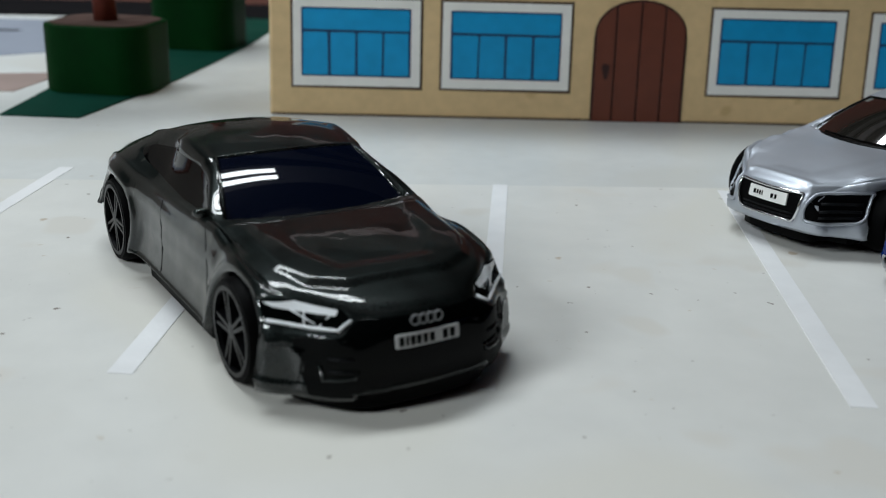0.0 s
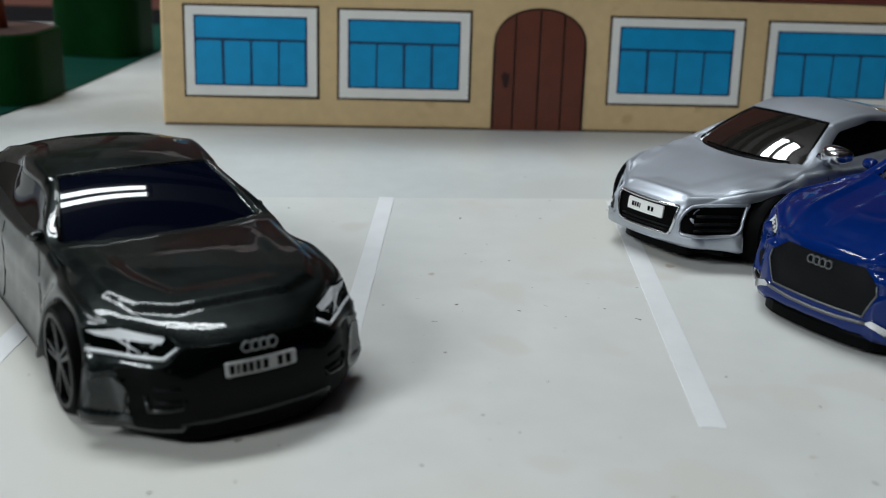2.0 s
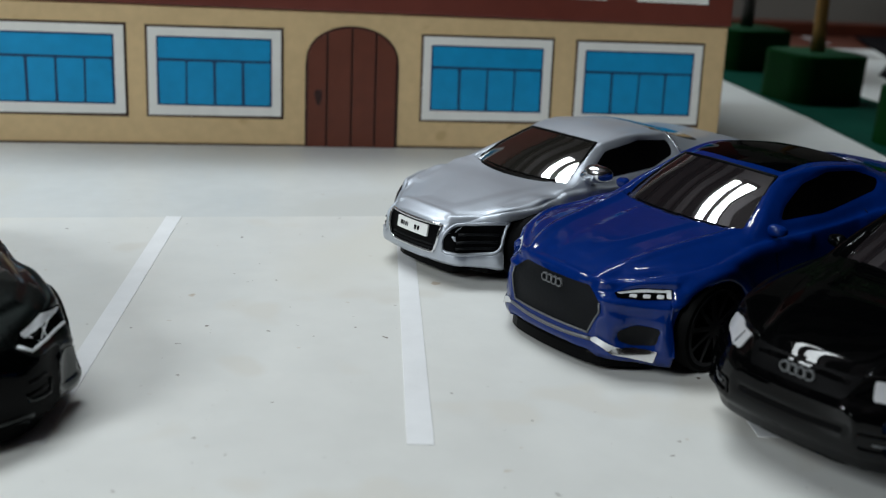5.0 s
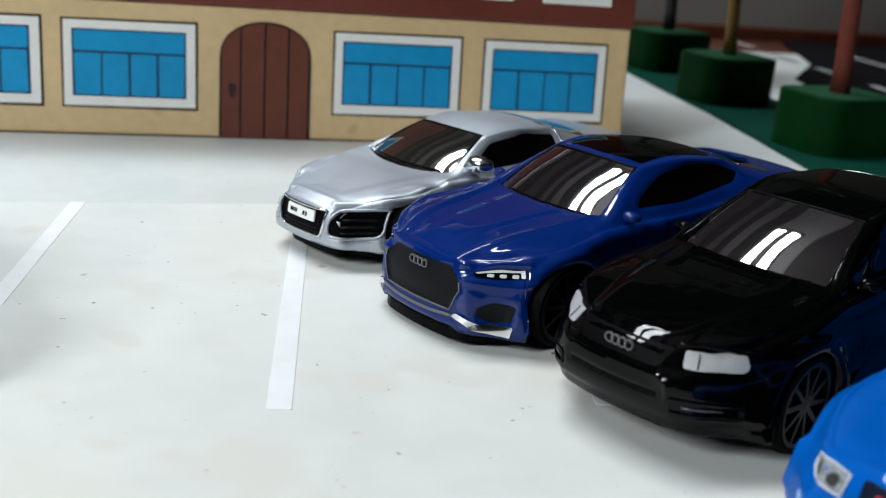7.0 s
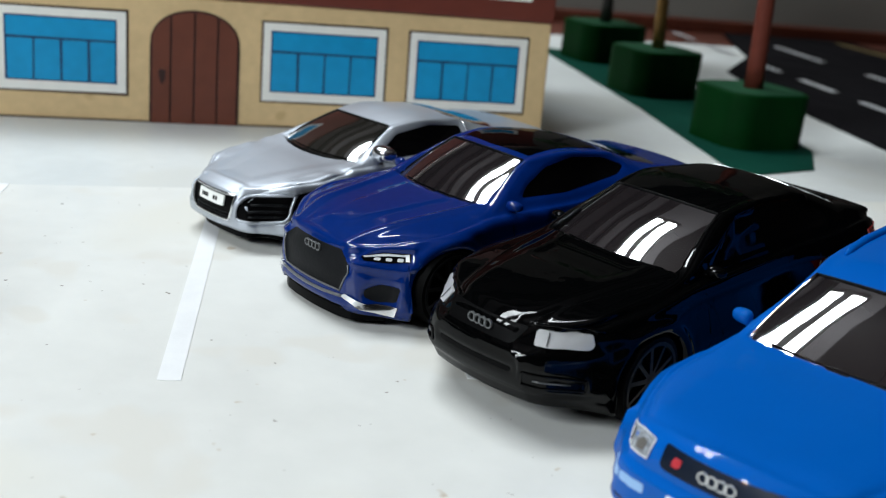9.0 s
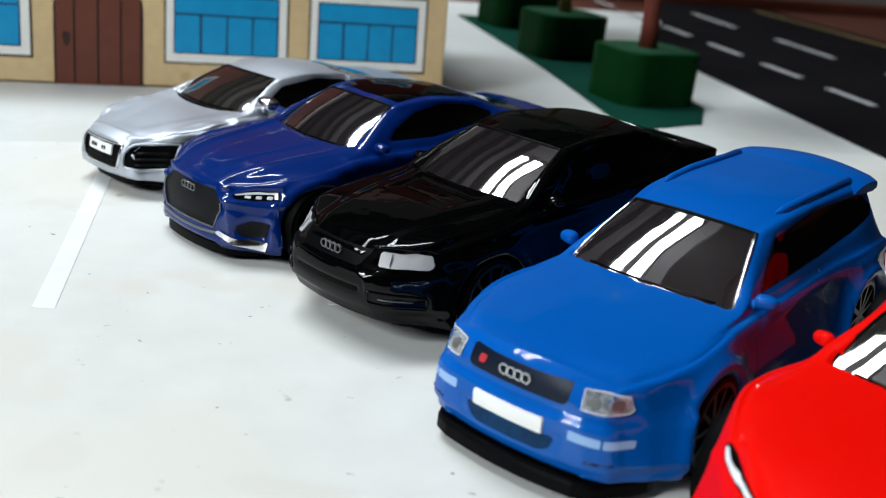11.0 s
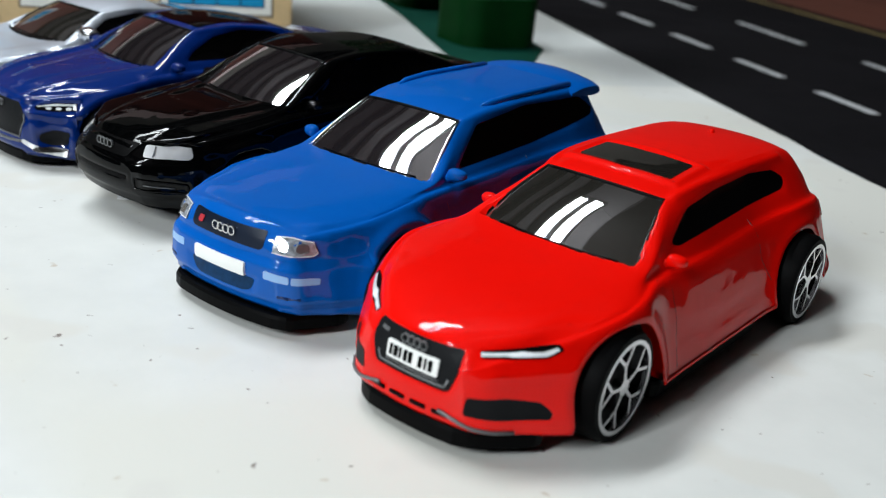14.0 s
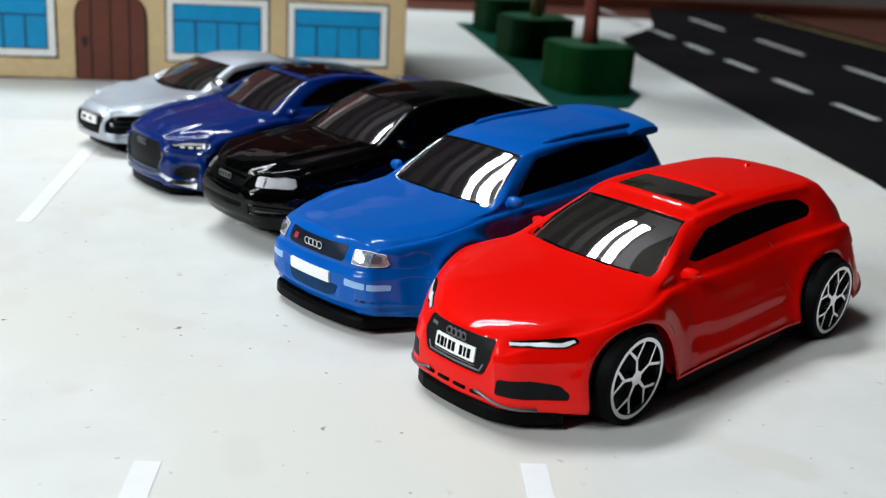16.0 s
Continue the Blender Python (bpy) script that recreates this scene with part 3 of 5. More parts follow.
    def bed_glass(self, bm):
        """Lays the body just under the windscreen, so that the pane sits in it."""
        d, ua, va = self.axes(0, 50)
        rows = [[self.pane(k, t) for k in np.linspace(-1, 1, 21)] for t in np.linspace(0, 1, 13)]
        tree = BVHTree.FromPolygons([p for r in rows for p in r], [(i * 21 + j, i * 21 + j + 1, i * 21 + j + 22, i * 21 + j + 21) for i in range(12) for j in range(20)])
        for v in bm.verts:
            loc, nor, idx, dist = tree.ray_cast(v.co + d * 60, -d)
            if loc is not None and (loc - v.co).length < 5 and v.co.x > self.s["ws"][1][0] - 4:
                v.co = loc - d * 0.12

    # where a ray along a view direction meets the body
    def axes(self, az, el):
        a, e = radians(az), radians(el)
        d = Vector((math.cos(a) * math.cos(e), math.sin(a) * math.cos(e), math.sin(e)))
        u = Vector((-math.sin(a), math.cos(a), 0))
        return d, u, d.cross(u)

    def meet(self, az, el, u, v, lift, mid=None):
        """view: az, el of the viewer; u to the viewer's right side seen from the car (its left when az is 0), v up."""
        d, ua, va = self.axes(az, el)
        o = ua * u + va * v + d * 200 + Vector((0, 0, 0))
        loc, nor, idx, dist = self.tree.ray_cast(o, -d)
        if mid is not None:
            # a ray that passes the outline is drawn in until it meets the same side of the body
            home = self.tree.ray_cast(ua * mid[0] + va * mid[1] + d * 200, -d)[0]
            k = 0
            while home is not None and k < 60 and (loc is None or (home - loc).dot(d) > 8.5):
                k += 1
                u, v = u + (mid[0] - u) * 0.04, v + (mid[1] - v) * 0.04
                loc, nor, idx, dist = self.tree.ray_cast(ua * u + va * v + d * 200, -d)
        if loc is None:
            loc, nor, idx, dist = self.tree.find_nearest(ua * u + va * v + d * 12)
        if nor.dot(d) < 0:
            nor = -nor
        return loc + nor * lift

    def uv(self, az, el, x, y, z):
        d, ua, va = self.axes(az, el)
        p = Vector((x, y, z))
        return p.dot(ua), p.dot(va)

    def patch(self, name, poly, view, mat, lift=0.12, parent=None, label="", r=0.0, both=False, pitch=0.6, deep=0.5):
        """A shell over the body inside an outline given in the view (az, el); both: mirrored to the other side too."""
        if both:
            self.patch(name, poly, view, mat, lift, parent, label, r, False, pitch, deep)
            az, el = view
            return self.patch(name, [(-u, v) for u, v in poly][::-1], (-az, el), mat, lift, parent, label, r, False, pitch, deep)
        if r:
            poly = rounded(poly, r)
        bm = bmesh.new()
        f = bm.faces.new([bm.verts.new((u, v, 0)) for u, v in poly])
        us, vs = [p[0] for p in poly], [p[1] for p in poly]
        for lo, hi, ax in ((min(us), max(us), 0), (min(vs), max(vs), 1)):
            n = max(1, int((hi - lo) / pitch))
            for i in range(1, n):
                co = [0, 0, 0]
                no = [0, 0, 0]
                co[ax], no[ax] = lo + (hi - lo) * i / n, 1
                bmesh.ops.bisect_plane(bm, geom=bm.verts[:] + bm.edges[:] + bm.faces[:], plane_co=co, plane_no=no, dist=1e-4)
        rim = [e for e in bm.edges if e.is_boundary]
        d = self.axes(*view)[0]
        mid = (sum(us) / len(us), sum(vs) / len(vs))
        spots = {v: self.meet(*view, v.co.x, v.co.y, lift, mid) for v in bm.verts}
        for v, p in spots.items():
            v.co = p
        ext = bmesh.ops.extrude_edge_only(bm, edges=rim)
        for v in ext["geom"]:
            if isinstance(v, bmesh.types.BMVert):
                v.co = v.co - d * deep
        bm.normal_update()
        for f in bm.faces:
            if f.normal.dot(d) < -0.2:
                f.normal_flip()
        ob = part(name, bm, mat, parent or self.root, label)
        for p in ob.data.polygons:
            p.use_smooth = True
        ob.data.set_sharp_from_angle(angle=radians(40))
        return ob

    def trace(self, name, pts, view, mat, radius=0.14, lift=0.0, closed=False, parent=None, label="", both=False, step=0.8):
        """A thin bead laid on the body along points in the view."""
        if both:
            self.trace(name, pts, view, mat, radius, lift, closed, parent, label, False, step)
            return self.trace(name, [(-u, v) for u, v in pts], (-view[0], view[1]), mat, radius, lift, closed, parent, label, False, step)
        dense = []
        n = len(pts)
        for i in range(n if closed else n - 1):
            a, b = Vector(pts[i]), Vector(pts[(i + 1) % n])
            k = max(1, int((b - a).length / step))
            dense += [a.lerp(b, j / k) for j in range(k)]
        if not closed:
            dense.append(Vector(pts[-1]))
        mid = (sum(p[0] for p in pts) / n, sum(p[1] for p in pts) / n)
        return part(name, tube_bm([self.meet(*view, p.x, p.y, lift, mid) for p in dense], radius, 6, closed), mat, parent or self.root, label, smooth=True)

    def wheels(self, rim_mat, style, track, width=4.0):
        s = self.s
        r = s["wheel"]
        w = width / 2
        for ax in s["axles"]:
            for side in (1, -1):
                out = track if isinstance(track, float) else track[0 if ax > 0 else 1]
                at = Matrix.Translation((ax * MM, side * (out - w) * MM, r * MM)) @ Matrix.Rotation(0 if side > 0 else math.pi, 4, "Z")
                tyre = part("wheel", lathe_bm([(r * 0.80, w * 0.8), (r * 0.83, w), (r * 0.94, w), (r, w * 0.7), (r, -w * 0.7), (r * 0.93, -w), (r * 0.5, -w)], 36), RUBBER, self.root, "black toy tyre", smooth=True)
                tyre.matrix_basis = at
                tyre.data.set_sharp_from_angle(angle=radians(35))
                part("rim_well", lathe_bm([(r * 0.81, w * 0.9), (r * 0.77, w * 0.25), (0.01, w * 0.2)], 28), TRIM, tyre, smooth=True)
                bms = [lathe_bm([(r * 0.845, w * 0.95), (r * 0.845, w * 1.04), (r * 0.765, w * 1.04), (r * 0.755, w * 0.8)], 36), lathe_bm([(r * 0.15, w * 0.5), (r * 0.15, w * 0.98), (0.01, w * 1.0)], 16)]
                for k in range(5):
                    a = 2 * math.pi * k / 5 + 0.3 + ax * 0.05
                    ri, ro = r * 0.12, r * 0.78
                    if style == "y":
                        rm = r * 0.42
                        spans = [((ri, a), (rm, a), 0.42), ((rm, a), (ro, a + 0.34), 0.36), ((rm, a), (ro, a - 0.34), 0.36)]
                    elif style == "twin":
                        spans = [((ri, a + 0.35), (ro, a + 0.13), 0.36), ((ri, a - 0.35), (ro, a - 0.13), 0.36)]
                    else:
                        spans = [((ri, a), (ro, a), 0.6), ((ri, a + 0.63), (ro, a + 0.63), 0.5)]
                    for (r0, a0), (r1, a1), th in spans:
                        p, q = Vector((r0 * math.cos(a0), 0, r0 * math.sin(a0))), Vector((r1 * math.cos(a1), 0, r1 * math.sin(a1)))
                        d = (q - p).normalized()
                        n = Vector((-d.z, 0, d.x)) * th / 2
                        bm = bmesh.new()
                        lo = [bm.verts.new(v + Vector((0, w * 0.55, 0))) for v in (p - n * 1.2, q - n, q + n, p + n * 1.2)]
                        hi = [bm.verts.new(v + Vector((0, w * 0.98, 0))) for v in (p - n, q - n * 0.8, q + n * 0.8, p + n)]
                        bm.faces.new(hi)
                        for i in range(4):
                            bm.faces.new((lo[i], lo[(i + 1) % 4], hi[(i + 1) % 4], hi[i]))
                        bmesh.ops.recalc_face_normals(bm, faces=bm.faces[:])
                        bms.append(bm)
                rim = part("rim", merge(*bms), rim_mat, tyre, s.get("rim_label", ""))

    def liners(self, inner=8.6):
        """Black wheel wells."""
        s = self.s
        r = s["arch"] + 0.12
        for ax in s["axles"]:
            w = float(min(pchip(s["wide"], np.array([ax - r, ax, ax + r])))) - 1.5
            cap = float(min(pchip(s["belt"], np.array([ax - r, ax, ax + r])))) - 0.7
            for side in (1, -1):
                bm = bmesh.new()
                arcs = [[bm.verts.new((ax + r * math.cos(a), side * y, max(min(s["wheel"] + (s["wheel"] + s.get("arch_up", 0.8) + 0.1) * math.sin(a), cap), 2.4))) for a in np.linspace(-0.25, math.pi + 0.25, 25)] for y in (inner, w)]
                for i in range(24):
                    bm.faces.new((arcs[0][i], arcs[0][i + 1], arcs[1][i + 1], arcs[1][i]))
                bm.faces.new(arcs[0])
                bmesh.ops.recalc_face_normals(bm, faces=bm.faces[:])
                part("wheel_well", bm, TRIM, self.root, smooth=False)

    def base(self, z0=0.6, z1=4.5, lip=0.4, lip_z=2.6, mat=None):
        """Black underbody with the front lip."""
        s = self.s
        xs = np.array(np.linspace(s["xr"] + 1.0, s["xf"] + lip - 3.5, 60).tolist() + [s["xf"] + lip - e for e in (2.8, 2.2, 1.7, 1.3, 0.95, 0.65, 0.4, 0.2, 0.08, 0)])
        wide = pchip(s["wide"], np.minimum(xs - lip * (xs > 20), s["xf"]))
        half = []
        for x, w in zip(xs, wide):
            w = w - 1.0 + (lip * 0.6 + 0.3) * (x > s["axles"][0] + s["arch"])
            near = min(abs(x - a) for a in s["axles"]) - s["arch"]
            if near < 2.5:
                w = min(w, 8.8 if near < 0.2 else w - 1.1 * (2.5 - near) / 2.3)
            half.append((x, w))
        xe, we = half[-1]
        front = [(xe, we * (1 - 2 * i / 16)) for i in range(1, 16)]
        poly = half + front + [(x, -w) for x, w in reversed(half)]
        poly = [(x + self.bow(x, y), y) for x, y in poly]
        part("underbody", prism_bm(poly, z0, lip_z, 0.5), mat or TRIM, self.root, "black plastic underbody and lip")
        self.liners()
        inner = [(x, min(w, 8.5)) for x, w in half if x < s["xf"] - 6]
        part("chassis", prism_bm(inner + [(x, -w) for x, w in reversed(inner)], lip_z, 6.5), TRIM, self.root)

    def mirror(self, x, y, z, mat, size=1.0, sides=(1, -1)):
        """A door mirror: a boxy shell with a rounded front, on a thick arm that grows out of the door."""
        for sgn in sides:
            bm = bmesh.new()
            bmesh.ops.create_uvsphere(bm, u_segments=20, v_segments=12, radius=1)
            for v in bm.verts:
                p = [math.copysign(abs(c) ** 0.72, c) for c in v.co]
                k = 1.0 if p[0] > 0 else 0.35
                taper = 1.0 - 0.18 * p[1]
                v.co = Vector((x + (p[0] * 1.15 * k - 0.25 * p[1]) * size, sgn * (y - 0.3 + p[1] * 1.25 * size), z + p[2] * 0.8 * size * taper))
            root = self.tree.ray_cast(Vector((x + 0.2, sgn * 40, z - 0.7 * size)), Vector((0, -sgn, 0)))[0]
            inner = abs(root.y) - 0.5 if root is not None else y - 2.6
            arm = tube_bm([(x + 0.3, sgn * inner, z - 0.8 * size), (x + 0.2, sgn * (inner + y - 0.6) / 2, z - 0.6 * size), (x + 0.1, sgn * (y - 0.6), z - 0.35 * size)], [0.75 * size, 0.55 * size, 0.5 * size], 10)
            part("mirror", merge(bm, arm), mat, self.root, smooth=True)

    def disc_badge(self, x_az, v, r=0.62, gap=1.0, mat=None, lift=0.2, u0=0.0):
        """Four small plain discs in a row."""
        bms = []
        for k in range(4):
            c = self.meet(0, x_az, u0 + (k - 1.5) * gap, v, lift)
            b = lathe_bm([(r * 0.72, 0.0), (r * 0.75, 0.16), (r, 0.16), (r, -0.1)], 18)
            for q in b.verts:
                q.co = Vector((q.co.y, q.co.x, q.co.z)) + c
            bms.append(b)
        part("badge", merge(*bms), mat or SILVER_INK, self.root, "row of four small silver rings")

    def plate(self, u0, u1, v0, v1, mat, bars, view=(0, 0), ink=None, h=0.62):
        p = self.patch("number_plate", [(u0, v0), (u1, v0), (u1, v1), (u0, v1)], view, mat, 0.28, r=0.15, label="small plate with dark bars", pitch=0.45)
        for a, b in bars:
            um, vm = u0 + (u1 - u0) * a, (v0 + v1) / 2
            self.patch("plate_bar", [(um, vm - (v1 - v0) * h / 2), (u0 + (u1 - u0) * b, vm - (v1 - v0) * h / 2), (u0 + (u1 - u0) * b, vm + (v1 - v0) * h / 2), (um, vm + (v1 - v0) * h / 2)], view, ink or TRIM, 0.36, parent=p, deep=0.2)


def spec(xf, xr, top, belt, wide, ws, tail, roof_w2, tuck=0.9, cab_tuck=1.4, sill=2.7, wheel=5.2, arch=6.8, axles=(21.5, -21.5), hood_q=0.72, cab_q=0.88, extra=None):
    """ws: windscreen base x, half width, top x, half width; tail: x of the roof's end and of the rear glass's foot."""
    xb, wb, xt, wt = ws
    e, f = tail
    s = dict(xf=xf, xr=xr, top=top, belt=belt, wide=wide, wheel=wheel, arch=arch, axles=axles)
    s["hood_w"] = (extra or {}).get("hood_w", 8.6)
    hood_tuck = min(tuck, 1.9)
    s["tuck"] = [(xf, hood_tuck * 0.5), (xf - 5, hood_tuck), (xb + 5, hood_tuck), (xb - 2, cab_tuck), (xt, cab_tuck), (e, cab_tuck), (xr + 3, tuck), (xr, tuck * 0.6)]
    fw = min(v for x, v in wide if x >= xf - 0.01)
    s["roof_w"] = [(xf, fw * 0.6), (xf - 5, s["hood_w"]), ((xf - 5) * 0.45 + xb * 0.55, 0.5 * s["hood_w"] + 0.5 * (wb + 0.9)), (xb + 1.5, wb + 0.9), (xb, wb + 0.9), (xt, wt + 0.75), (xt - 6, wt + 1.0), (e, roof_w2), (f, roof_w2 + 0.9), (xr + 2, 9.0), (xr, 6.5)]
    s["q"] = [(xf, hood_q), (xb + 1.5, hood_q), (xt, cab_q), (e, cab_q), (f, hood_q), (xr, hood_q)]
    s["sill"] = [(xr, sill + 3.2), (xr + 3, sill + 2.0), (xr + 7, sill), (xf - 4, sill), (xf, sill + 0.3)]
    s.update(extra or {})
    return s


def glass(car, mat=GLASS, wiper=True, surround=None):
    """The windscreen as a gently curved pane, with a rim and wipers."""
    bm = bmesh.new()
    nk, nt = 28, 14
    grid = [[bm.verts.new(car.pane(-1 + 2 * j / nk, i / nt)) for j in range(nk + 1)] for i in range(nt + 1)]
    for i in range(nt):
        for j in range(nk):
            bm.faces.new((grid[i][j], grid[i][j + 1], grid[i + 1][j + 1], grid[i + 1][j]))
    bm.normal_update()
    bm.faces.ensure_lookup_table()
    d = car.axes(0, 50)[0]
    if bm.faces[0].normal.dot(d) < 0:
        bmesh.ops.reverse_faces(bm, faces=bm.faces[:])
    ext = bmesh.ops.extrude_edge_only(bm, edges=[e for e in bm.edges if e.is_boundary])
    for v in ext["geom"]:
        if isinstance(v, bmesh.types.BMVert):
            v.co = v.co - d * 0.6
    pane = part("windscreen", bm, mat, car.root, "dark tinted glossy windscreen", smooth=True)
    pane.data.set_sharp_from_angle(angle=radians(40))
    edge = [car.pane(k, 0) for k in np.linspace(-1, 1, 17)] + [car.pane(1, t) for t in np.linspace(0.1, 0.9, 7)] + [car.pane(k, 1) for k in np.linspace(1, -1, 17)] + [car.pane(-1, t) for t in np.linspace(0.9, 0.1, 7)]
    part("windscreen_frame", tube_bm(edge, 0.2, 6, True), surround or TRIM, car.root, smooth=True)
    if wiper:
        for ks in ((-0.75, -0.4, 0.0, 0.1), (-0.05, 0.3, 0.6, 0.8)):
            part("wiper", tube_bm([car.pane(k, 0.05) + d * 0.12 for k in ks], 0.1, 6), TRIM, car.root, smooth=True)
    return pane


def sides(car, poly, mat=SIDE_GLASS, view=(90, 12)):
    """Side windows from an outline of x, z on the car's left, mirrored."""
    pts = [car.uv(*view, x, 10.5 - 0.35 * (z - 13), z) for x, z in poly]
    car.patch("side_window", pts, view, mat, 0.04, r=0.8, both=True, label="dark tinted side window", pitch=1.0, deep=0.06)


def seams(car, lines, view=(90, 0), mat=None, radius=0.06):
    for pts in lines:
        car.trace("shut_line", [(-x, z) for x, z in pts], view, mat or TRIM, radius, -0.03, both=True)


def tail_lamps(car, x0, z, y=9.5, mat=TAIL_R):
    car.patch("tail_lamp", [car.uv(150, 0, x, yy, zz) for x, yy, zz in ((x0 + 4, 13, z - 0.8), (x0, y, z - 1.0), (x0, y, z + 1.0), (x0 + 4, 13, z + 1.0))], (150, 0), mat, 0.12, both=True)
    car.patch("rear_window", [car.uv(180, 50, *p) for p in car.s["rear"]], (180, 50), GLASS, 0.03, r=0.8, label="dark tinted rear window")


def bumper(z1, z0=2.0, u1=-1.5, h=0.5, w=0.45, az=30):
    """A bumper that stands proud of the nose and wraps round to the wheel arch."""
    return ("panel", (az, 0), [(-40, z0), (u1, z0), (u1, z1), (-40, z1)], h, w)


def hood_panel(front, rear, x0, x1, h=0.25, w=0.8):
    """The raised middle of a bonnet: half widths at its front x0 and rear x1."""
    return ("panel", (0, 80), [(x0, -3, 11), (x0, front * 0.75, 11), (x0 - 1.2, front, 11), (x1, rear, 14), (x1, -3, 14)], h, w)


# red estate
RED_GRILLE = [(-4.7, 10.1), (4.7, 10.1), (4.9, 8.2), (4.3, 6.4), (3.9, 6.1), (-3.9, 6.1), (-4.3, 6.4), (-4.9, 8.2)]
RED_LAMP = [(34, 5.6, 10.15), (31.4, 7.9, 10.5), (28.6, 10.3, 10.95), (28.5, 10.8, 10.5), (29.9, 10.1, 9.85), (31.8, 8.0, 9.7), (34, 5.9, 9.6)]
RED_INTAKE = [(35.7, 5.9, 6.3), (33.5, 8.4, 6.5), (31.0, 10.6, 6.1), (30.0, 11.4, 5.2), (30.0, 11.4, 4.5), (33, 8.5, 4.4), (35.6, 5.7, 4.5)]
car = Car("glossy red toy estate car with sunroof and chrome Y-spoke wheels", (141.2, 35.35), 209.9, P_RED, spec(
    35.6, -35.4, [(35.6, 9.6), (35.2, 10.6), (33, 11.7), (29, 12.6), (22, 13.6), (15.6, 14.5), (10, 17.3), (5.8, 19.3), (0, 20.3), (-10, 20.7), (-20, 20.5), (-26.4, 19.8), (-30.8, 17.0), (-34.2, 13.0), (-35.4, 8.5)],
    [(35.6, 8.7), (34, 9.7), (28, 11.4), (20, 12.8), (13, 13.3), (0, 13.4), (-20, 14.3), (-30, 13.6), (-35.4, 7.9)],
    [(35.6, 6.2), (35.1, 8.2), (33.5, 10.6), (31, 12.3), (27, 13.6), (21, 14.9), (10, 14.5), (-10, 14.5), (-21, 15.6), (-28.5, 15.2), (-33.7, 13.0), (-35.4, 9.4)],
    (14.1, 9.5, 5.8, 7.2), (-25, -31), 7.8, tuck=3.9, cab_tuck=3.2, hood_q=0.66, wheel=5.6, arch=6.8, axles=(21.9, -20.4), extra={"arch_up": 0.6, "sill": [(-35.4, 6.4), (-32.5, 5.2), (-27, 4.5), (-12, 4.1), (14, 4.1), (28, 3.0), (35.6, 3.0)],
        "hood_w": 8.2, "prof": 0.03, "flare": 0.2, "ws": ((14.1, 9.4, 13.7), (5.8, 7.1, 18.7), 1.3), "rear": [(-31.5, 8.5, 14.2), (-31.5, -8.5, 14.2), (-27.6, -6.8, 18.2), (-27.6, 6.8, 18.2)], "rim_label": "chrome Y-spoke toy rim",
        "side": [(8.0, 15.2), (3.2, 17.9), (-3, 18.6), (-12, 18.8), (-18.6, 18.2), (-20.8, 16.9), (-19.5, 16.0), (-8, 15.4), (6.5, 14.7)],
        "sculpt": [
            ("ridge", (90, 0), [(11.0, 13, 7.0), (0, 13, 6.6), (-11.5, 13, 6.9)], -0.22, 0.45),
            ("ridge", (90, 0), [(8, 13, 11.6), (0, 13, 11.6), (-14, 13, 12.0), (-28, 13, 12.2)], 0.12, 0.8),
            ("ridge", (30, 0), [(33.5, 7, 8.4), (31.5, 9.4, 8.5), (28.5, 12.0, 9.0)], 0.16, 0.45),
            ("panel", (0, 0), [(y, z) for y, z in RED_GRILLE], -0.25, 0.4),
            ("panel", (28, 8), RED_LAMP, -0.15, 0.3),
            ("panel", (22, 0), RED_INTAKE, -0.12, 0.4),
            ("ridge", (0, 75), [(3.2, 0, 20), (2.6, 6.6, 19.5), (-4.6, 6.4, 20), (-5.0, 0, 20.5)], 0.28, 0.45),
            ("ridge", (60, 60), [(4.6, 7.6, 19), (-8, 8.4, 19.6), (-22, 8.2, 19.2)], 0.22, 0.5),
        ]}))
car.wheels(RIM_C, "y", (14.0, 15.9), 4.2)
car.base(z0=1.1, lip=-0.3, lip_z=2.9)
glass(car, GLASS_R)
sides(car, car.s["side"])
car.patch("sunroof", [car.uv(0, 80, *p) for p in ((1.9, 5.7, 19.6), (2.4, 0, 19.8), (1.9, -5.7, 19.6), (-3.9, -5.5, 20.1), (-3.7, 0, 20.3), (-3.9, 5.5, 20.1))], (0, 80), GLASS_R, 0.06, r=0.5, label="dark glass sunroof")
grille = car.patch("grille", RED_GRILLE, (0, 0), SATIN, 0.1, r=0.5, label="dark grey painted grille")
car.disc_badge(0, 9.45, 0.46, 0.68)
car.plate(-2.9, 2.9, 7.15, 8.75, PLATE_W, [(0.06, 0.12), (0.15, 0.23), (0.26, 0.30), (0.35, 0.42), (0.45, 0.52), (0.64, 0.71), (0.75, 0.79), (0.83, 0.90)], h=0.62)
car.trace("grille_frame", [(-4.0, 7.3), (-3.7, 6.5), (3.7, 6.5), (4.0, 7.3)], (0, 0), SILVER_INK, 0.12, 0.14)
car.trace("grille_frame", [(-3.0, 6.85), (3.0, 6.85)], (0, 0), SILVER_INK, 0.07, 0.14)
car.patch("emblem", [(-4.1, 9.2), (-3.2, 9.2), (-3.2, 9.5), (-4.1, 9.5)], (0, 0), SILVER_INK, 0.14, label="tiny dull silver emblem")
car.patch("headlamp", [car.uv(28, 8, *p) for p in RED_LAMP], (28, 8), TRIM, 0.08, r=0.25, both=True, label="black headlamp with a white light strip", pitch=0.4)
car.patch("light_strip", [car.uv(28, 8, *p) for p in ((34, 5.8, 9.7), (31.8, 8.0, 9.8), (29.9, 10.0, 10.0), (28.9, 10.5, 10.45), (29.0, 10.3, 10.7), (30.2, 9.5, 10.3), (31.7, 8.0, 10.15), (34, 5.7, 10.02))], (28, 8), LAMP_W, 0.18, both=True, label="white light strip", pitch=0.4)
